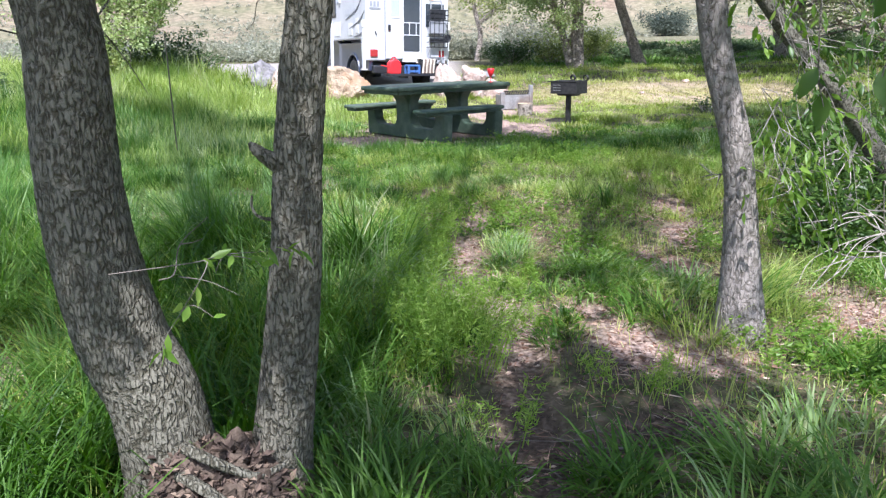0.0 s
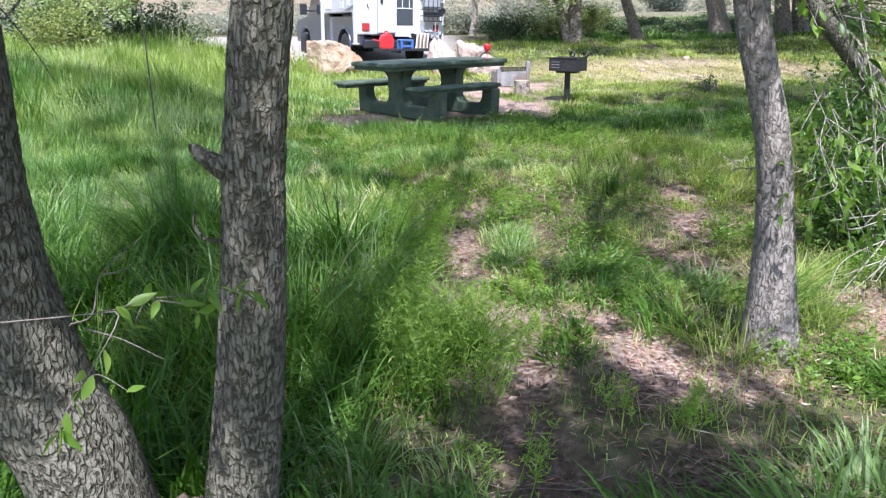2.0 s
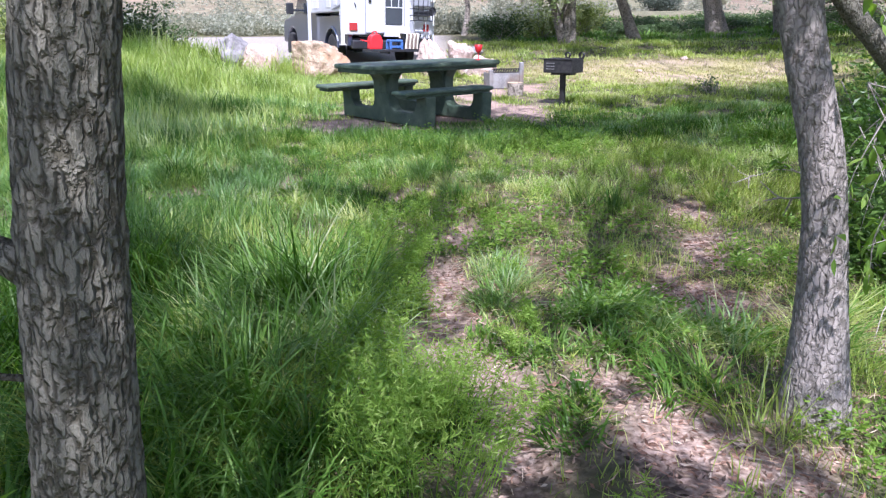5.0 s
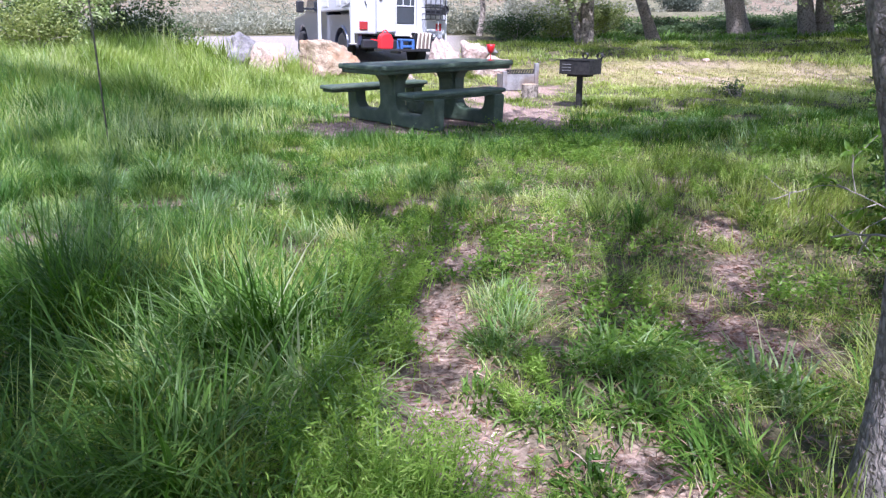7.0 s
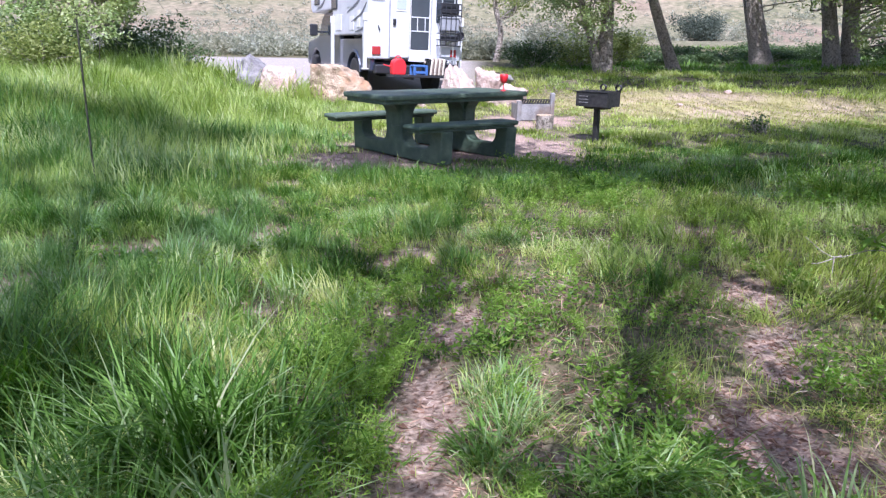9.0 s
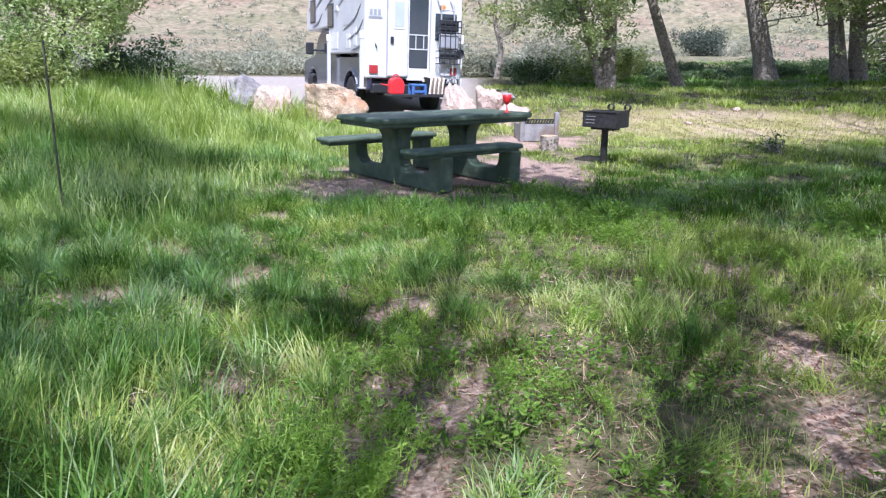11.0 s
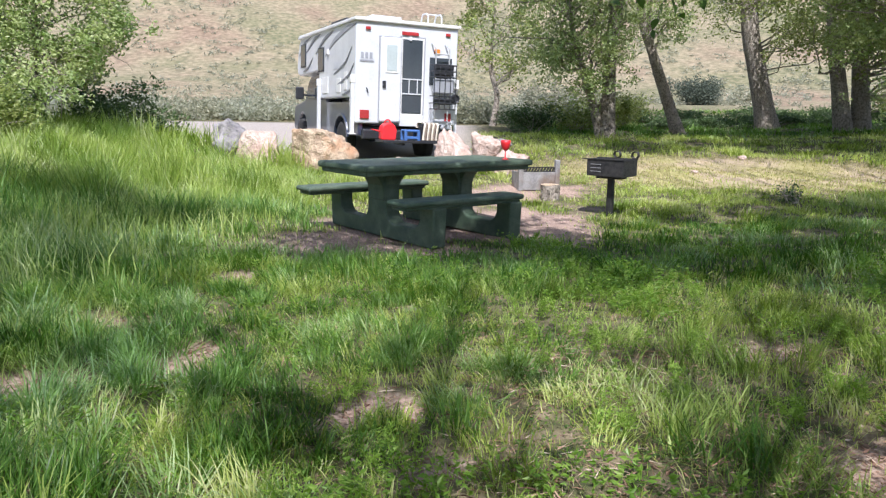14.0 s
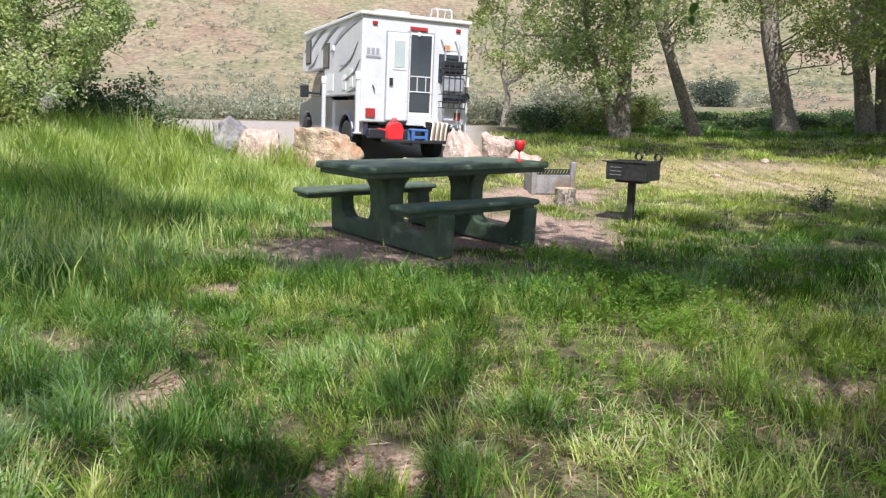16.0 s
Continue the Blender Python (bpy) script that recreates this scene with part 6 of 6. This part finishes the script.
def mounds(name, n, y0, y1, seed, foot, per, width, mat, seg, label, scale=1.0, bend=1.5, cover=0.9, left=-99.0, right=99.0):
    """Rounded tussocks: many fine blades that arch outwards from one foot."""
    gen = np.random.default_rng(seed)
    cx, cy = gen.uniform(-0.66 * y1 - 1.0, 0.66 * y1 + 1.6, n), gen.uniform(y0, y1, n)
    ok = (cx > left) & (cx < right + 1.6 * (vn(cx, cy, 0.7, 72) - 0.5)) & in_view(cx, cy) & (open_soil(cx, cy) < gen.uniform(0.05, 0.45, n)) & (vn(cx, cy, 0.55, 51) < (cover - 0.25 * step(0.5, 1.0, cx) * (1 - step(6.5, 8.5, cy))) + 0.2 * gen.uniform(size=n))
    cx, cy = cx[ok], cy[ok]
    m = len(cx)
    size = gen.uniform(0.6, 1.35, m)
    k = (per * size ** 2 * gen.uniform(0.7, 1.2, m)).astype(int) + 3
    idx = np.repeat(np.arange(m), k)
    a = gen.uniform(0, 2 * np.pi, len(idx))
    r = np.sqrt(gen.uniform(size=len(idx)))
    f = foot * size[idx]
    sway = gen.normal(0, 0.35, m)[idx]
    x, y = cx[idx] + f * r * np.cos(a), cy[idx] + f * r * np.sin(a)
    h = height_at(cx, cy)[idx] * size[idx] * gen.uniform(0.55, 1.2, len(idx)) * scale
    comb = (2.2 * np.pi * vn(cx, cy, 1.1, 71) + gen.normal(0, 0.9, m))[idx]
    a = np.where(gen.uniform(size=len(idx)) < 0.5, comb + gen.normal(0, 0.5, len(idx)), a + gen.normal(0, 0.45, len(idx)))
    lean = 0.06 + 0.55 * r * gen.uniform(0.2, 1.3, len(idx)) + np.abs(sway) * 0.5 + 0.35 * (step(0.4, 0.9, cx) * (1 - step(5, 7, cy)))[idx]
    place(x, y, h, gen, a, lean, bend, width, mat, name, label, seg, np.clip(1.5 * (vn(cx, cy, 0.5, 74) - 0.5) + gen.uniform(0.15, 0.75, m), 0, 0.95)[idx])
    return len(idx)


def filler(name, n, y0, y1, seed, width, mat, seg, label, scale, bend=0.8, thin=0.75):
    """Short single blades between the tussocks, thinning out on trodden soil."""
    gen = np.random.default_rng(seed)
    x, y = gen.uniform(-0.66 * y1 - 1.0, 0.66 * y1 + 1.6, n), gen.uniform(y0, y1, n)
    ok = in_view(x, y) & (gen.uniform(size=n) > open_soil(x, y) * 0.93) & (gen.uniform(size=n) < thin * (0.25 + 1.3 * vn(x, y, 0.35, 52)))
    x, y = x[ok], y[ok]
    m = len(x)
    h = height_at(x, y) * gen.uniform(0.4, 1.1, m) * scale
    place(x, y, h, gen, gen.uniform(0, 6.283, m), gen.uniform(0.05, 0.6, m), bend, width, mat, name, label, seg, vn(x, y, 0.3, 53))
    return m


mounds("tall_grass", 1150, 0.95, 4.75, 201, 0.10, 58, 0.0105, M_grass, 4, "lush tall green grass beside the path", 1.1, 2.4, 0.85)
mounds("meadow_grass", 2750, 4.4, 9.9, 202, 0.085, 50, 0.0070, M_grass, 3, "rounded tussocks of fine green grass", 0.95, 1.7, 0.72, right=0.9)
mounds("sunny_grass", 3900, 2.4, 9.9, 206, 0.075, 34, 0.0062, M_grass_sun, 3, "grass tussocks in the lighter sunlit tone", 0.78, 1.7, 0.78)
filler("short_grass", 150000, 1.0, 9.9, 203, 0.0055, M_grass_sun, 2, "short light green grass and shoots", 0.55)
# shaded lawn gets the darker grass material, the sunny lawn the lighter one
mounds("lawn_grass", 2100, 9.3, 13.2, 209, 0.14, 26, 0.012, M_grass, 2, "grass before the picnic table in the darker shade tone", 1.0, 1.0, 0.95)
mounds("sunny_lawn", 2700, 12.6, 18.0, 204, 0.15, 26, 0.014, M_grass_sun, 2, "grass beyond the picnic table in the lighter sunlit tone", 1.0, 1.0, 0.95)
filler("turf", 90000, 9.2, 18.2, 207, 0.012, M_grass_sun, 2, "short grass round the picnic table", 0.7, 0.7, 0.9)
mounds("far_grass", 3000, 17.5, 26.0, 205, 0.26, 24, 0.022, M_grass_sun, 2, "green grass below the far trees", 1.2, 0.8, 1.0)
# darker grass material paints the shade of the far bank
mounds("bank_grass", 3000, 25.0, 39.0, 208, 0.34, 20, 0.032, M_grass, 2, "far bank grass painted dark green for shade", 1.5, 0.8, 1.0, 1.8)


def outer_meadow():
    """Coarser grass outside the camera's wedge of view, beside and behind the path."""
    gen = np.random.default_rng(260)
    n = 75000
    x, y = gen.normal(0, 7, n), gen.uniform(-8, 20, n)
    ok = ~in_view(x, y) & (bare(x, y) < 0.4) & (gravel(x, y) < 0.3) & (gen.uniform(size=n) < 0.5 + 0.5 * step(0.3, 0.6, vn(x, y, 0.8, 55)))
    x, y = x[ok], y[ok]
    m = len(x)
    place(x, y, gen.uniform(0.12, 0.34, m) * (0.6 + 0.7 * vn(x, y, 1.1, 56)), gen, gen.uniform(0, 6.283, m), gen.uniform(0.2, 0.9, m), 1.2, 0.045, M_grass, "outer_grass", "green meadow grass beside the path", 2, vn(x, y, 0.6, 57))


outer_meadow()


def dry_grass():
    """Short yellowing grass over the worn clearing."""
    gen = np.random.default_rng(261)
    n = 45000
    x, y = gen.uniform(0.8, 11.5, n), gen.uniform(15.0, 24.2, n)
    d = dry(x, y)
    ok = (d > 0.05) & in_view(x, y) & (bare(x, y) < 0.3) & (gen.uniform(size=n) < 1.1 - 0.75 * d * step(0.3, 0.65, vn(x, y, 1.3, 58)))
    x, y = x[ok], y[ok]
    m = len(x)
    place(x, y, gen.uniform(0.03, 0.09, m), gen, gen.uniform(0, 6.283, m), gen.uniform(0.1, 0.9, m), 0.8, 0.013, M_drygrass, "dry_grass", "short yellowing grass on the worn clearing", 2, vn(x, y, 0.4, 59))


dry_grass()


def ground_cover():
    """Small broad leaves of clover and young herbs close to the soil."""
    gen = np.random.default_rng(245)
    n = 120000
    x, y = gen.uniform(-5, 6, n), gen.uniform(1.0, 10.0, n)
    ok = in_view(x, y) & ~blocked(x, y) & (bare(x, y) < 0.30) & (gen.uniform(size=n) < (1.0 - 0.85 * bare(x, y)) * (0.12 + step(0.42, 0.66, vn(x, y, 0.4, 54))))
    x, y = x[ok], y[ok]
    m = len(x)
    at = np.stack([x, y, ground_z(x, y) + gen.uniform(0.0, 0.07, m)], -1)
    aim = np.stack([gen.normal(size=m), gen.normal(size=m), gen.normal(size=m) * 0.35 + 0.2], -1)
    v, q = leaves(at, 0.019, aim * 2, 0.0, 0.5, gen)
    tagged(thing_np("ground_cover", v, None, q, M_leaf, None, False), "low light green clover and seedlings", "ground cover", "", "stuff")


ground_cover()


def leafy_herbs():
    """Yellow green broad-leaved herbs that stand in patches among the grass."""
    gen = np.random.default_rng(246)
    n = 9000
    x, y = gen.uniform(-2.6, 5, n), gen.uniform(2.6, 11.0, n)
    ok = in_view(x, y) & ~blocked(x, y) & (bare(x, y) < 0.4) & (gen.uniform(size=n) < step(0.50, 0.72, vn(x, y, 0.55, 73)) * (0.25 + 0.75 * step(-0.6, 0.6, x)))
    x, y = x[ok], y[ok]
    m = len(x)
    per = 17
    top = gen.uniform(0.06, 0.17, m)
    idx = np.repeat(np.arange(m), per)
    f = gen.uniform(0.15, 1, m * per)
    a = gen.uniform(0, 6.283, m * per)
    out = 0.035 * (1.15 - f)
    at = np.stack([x[idx] + out * np.cos(a), y[idx] + out * np.sin(a), ground_z(x, y)[idx] + top[idx] * f], -1)
    aim = np.stack([np.cos(a), np.sin(a), gen.uniform(-0.1, 0.7, m * per)], -1)
    v, q = leaves(at, 0.034, aim * 2, 0.0, 0.42, gen)
    tagged(thing_np("leafy_herbs", v, None, q, M_leaf_light, None, False), "yellow green leafy herbs among the grass", "herbs", "", "stuff")


leafy_herbs()


def tall_bank():
    """The dense tall grass on the rise to the side of the table."""
    gen = np.random.default_rng(230)
    n = 92000
    x, y = gen.uniform(-13, -1.6, n), gen.uniform(8.5, 21.5, n)
    ok = (gen.uniform(size=n) < step(1.7, 4.2, -x + 0.10 * (y - 9))) & in_view(x, y) & ~((y > 17.6) & (x > -5.4)) & (gravel(x, y) < 0.4)
    x, y = x[ok], y[ok]
    m = len(x)
    h = gen.uniform(0.14, 0.42, m) * (0.45 + 1.0 * vn(x, y, 0.8, 61)) * (1 - 0.6 * step(-6.0, -4.4, x) * step(14.5, 17, y))
    root = np.stack([x, y, ground_z(x, y) - 0.01], -1)
    blades("tall_grass", root, h, gen.uniform(0.007, 0.013, m), gen.uniform(0.0, 0.6, m), gen.uniform(0, 6.28, m), gen.uniform(0.4, 2.0, m), M_grass_sun, 2, "tall bright grass on the rise", "grass", np.clip(1.3 * vn(x, y, 1.0, 62) - 0.12, 0, 1))


tall_bank()


def herbs():
    """Feathery pale green herbs along the path."""
    gen = np.random.default_rng(240)
    for cx, cy, rr, hh, n in ((0.17, 3.12, 0.21, 0.36, 70), (0.05, 3.42, 0.20, 0.32, 60), (0.27, 3.40, 0.12, 0.24, 30), (0.02, 3.95, 0.16, 0.24, 34), (-0.08, 4.85, 0.15, 0.24, 34), (-0.02, 5.05, 0.18, 0.26, 40), (-0.25, 5.0, 0.12, 0.25, 14), (0.68, 4.15, 0.12, 0.13, 12), (0.85, 2.75, 0.14, 0.15, 14), (0.62, 5.8, 0.12, 0.15, 10),
                              (-0.1, 5.9, 0.12, 0.2, 12), (1.75, 8.7, 0.25, 0.18, 18), (0.9, 8.0, 0.2, 0.15, 16), (2.3, 8.1, 0.2, 0.2, 14), (0.35, 2.55, 0.12, 0.16, 10), (0.6, 7.6, 0.2, 0.14, 12), (1.4, 7.1, 0.15, 0.14, 12), (0.15, 6.3, 0.14, 0.14, 12), (0.85, 6.7, 0.18, 0.15, 14), (1.15, 7.9, 0.22, 0.15, 16), (1.7, 7.6, 0.2, 0.16, 14),
                              (2.3, 7.2, 0.2, 0.15, 14), (1.9, 6.9, 0.16, 0.14, 12), (0.25, 8.3, 0.2, 0.14, 14), (1.35, 8.9, 0.24, 0.15, 16), (2.7, 8.0, 0.24, 0.16, 16), (0.75, 8.6, 0.2, 0.14, 14), (-0.25, 7.0, 0.15, 0.15, 12), (2.2, 9.1, 0.22, 0.15, 14),
                              (-0.7, 6.2, 0.14, 0.16, 10), (0.55, 3.5, 0.1, 0.1, 8), (0.0, 3.25, 0.15, 0.22, 26), (-0.12, 3.65, 0.14, 0.2, 22), (-0.05, 4.3, 0.14, 0.2, 20), (0.52, 3.95, 0.1, 0.12, 10), (0.62, 5.0, 0.12, 0.12, 10), (1.0, 5.7, 0.14, 0.13, 10)):
        ob = base("feathery_herb", pose(cx, cy, zg(cx, cy) - 0.01), "feathery pale green herb beside the path", "herb", "herbs along the path")
        for lot in np.array_split(np.arange(n), max(3, min(10, n // 5))):
            at, wood = [], []
            turn = gen.uniform(0, 6.283)
            for _ in lot:
                a, r = turn + gen.normal(0, 0.5), rr * math.sqrt(gen.uniform())
                foot = np.array([r * math.cos(a), r * math.sin(a), 0])
                tip = foot + np.array([math.cos(a) * 0.35 * hh, math.sin(a) * 0.35 * hh, hh * gen.uniform(0.6, 1.15)])
                p = spline([foot, (foot + tip) / 2 + (0, 0, 0.15 * hh), tip], 9)
                wood.append(tube(p, np.linspace(0.0022, 0.0008, 9), 3))
                k = gen.integers(2, 9, 46)
                at.append(p[k] + gen.normal(size=(46, 3)) * hh * 0.07)
            v, q = leaves(np.concatenate(at), 0.030, None, -0.5, 0.15, gen)
            v2, q2 = joined(wood)
            tagged(thing_np("frond", np.concatenate([v, v2]), None, np.concatenate([q, q2 + len(v)]), M_fern, ob, False), kind="stuff")


herbs()


def litter():
    """Dry leaves, bark scraps and straw on the open soil."""
    gen = np.random.default_rng(250)
    n = 130000
    x, y = gen.uniform(-4, 5, n), gen.uniform(0.9, 10, n)
    ok = in_view(x, y) & (gen.uniform(size=n) < 0.12 + (0.45 + 0.5 * step(0.6, 1.0, x)) * bare(x, y)) & ~blocked(x, y)
    x, y = x[ok], y[ok]
    at = np.stack([x, y, ground_z(x, y) - 0.03 * bare(x, y) + 0.006], -1)
    m = len(at)
    aim = np.stack([gen.normal(size=m), gen.normal(size=m), gen.normal(size=m) * 0.12], -1)
    # litter below the near trees takes the darker colour, shade included
    darkened = gen.uniform(size=m) < 0.85 * mould(x, y)
    v, q = leaves(at[darkened], 0.034, aim[darkened] * 3, 0.0, 0.40, gen)
    tagged(thing_np("leaf_mould", v, None, q, M_mould, None, False), "rotting leaves below the trees, darkened for the shade there", "litter", "", "stuff")
    at, aim, m = at[~darkened], aim[~darkened], int((~darkened).sum())
    v, q = leaves(at, np.where(gen.uniform(size=m) < 0.7, 0.024, 0.042), aim * 3, 0.0, 0.38, gen)
    tagged(thing_np("leaf_litter", v, None, q, M_straw, None, False), "dry leaves, straw and bark scraps on the soil", "litter", "", "stuff")
    n = 30000
    x, y = gen.uniform(-1.2, 3.4, n), gen.uniform(1.3, 8.0, n)
    ok = in_view(x, y) & ~blocked(x, y) & (gen.uniform(size=n) < 0.25 + step(0.35, 0.7, vn(x, y, 0.45, 66)) * step(0.1, 0.6, x))
    x, y = x[ok], y[ok]
    m = len(x)
    at = np.stack([x, y, ground_z(x, y) - 0.03 * bare(x, y) + gen.uniform(0.008, 0.05, m)], -1)
    aim = np.stack([gen.normal(size=m), gen.normal(size=m), gen.normal(size=m) * 0.16], -1)
    v, q = leaves(at, gen.uniform(0.04, 0.11, m), aim * 3, 0.0, 0.045, gen)
    tagged(thing_np("straw", v, None, q, M_straw, None, False), "flattened dead grass stalks between the tussocks", "straw", "", "stuff")
    for k in range(30):
        x, y = gen.uniform(0.0, 2.4), gen.uniform(1.7, 4.4)
        if k < 7:
            x, y = gen.uniform(0.35, 0.95), gen.uniform(1.9, 2.7)
        a, L = gen.uniform(0, 6.28), gen.uniform(0.12, 0.4)
        pts = [(x + math.cos(a) * L * (f - 0.5) + gen.normal() * 0.02, y + math.sin(a) * L * (f - 0.5) + gen.normal() * 0.02) for f in (0, 0.33, 0.66, 1)]
        p = spline([(u, w, zg(u, w) + 0.012 - 0.03 * float(bare(u, w))) for u, w in pts], 10)
        v, q = tube(p - p[0], np.linspace(0.0035, 0.0015, 10), 6)
        ob = thing_np("fallen_twig", v, None, q, M_deadwood)
        ob.location = p[0]
        tagged(ob, "thin grey fallen twig on the soil", "twig", "fallen twigs")


litter()
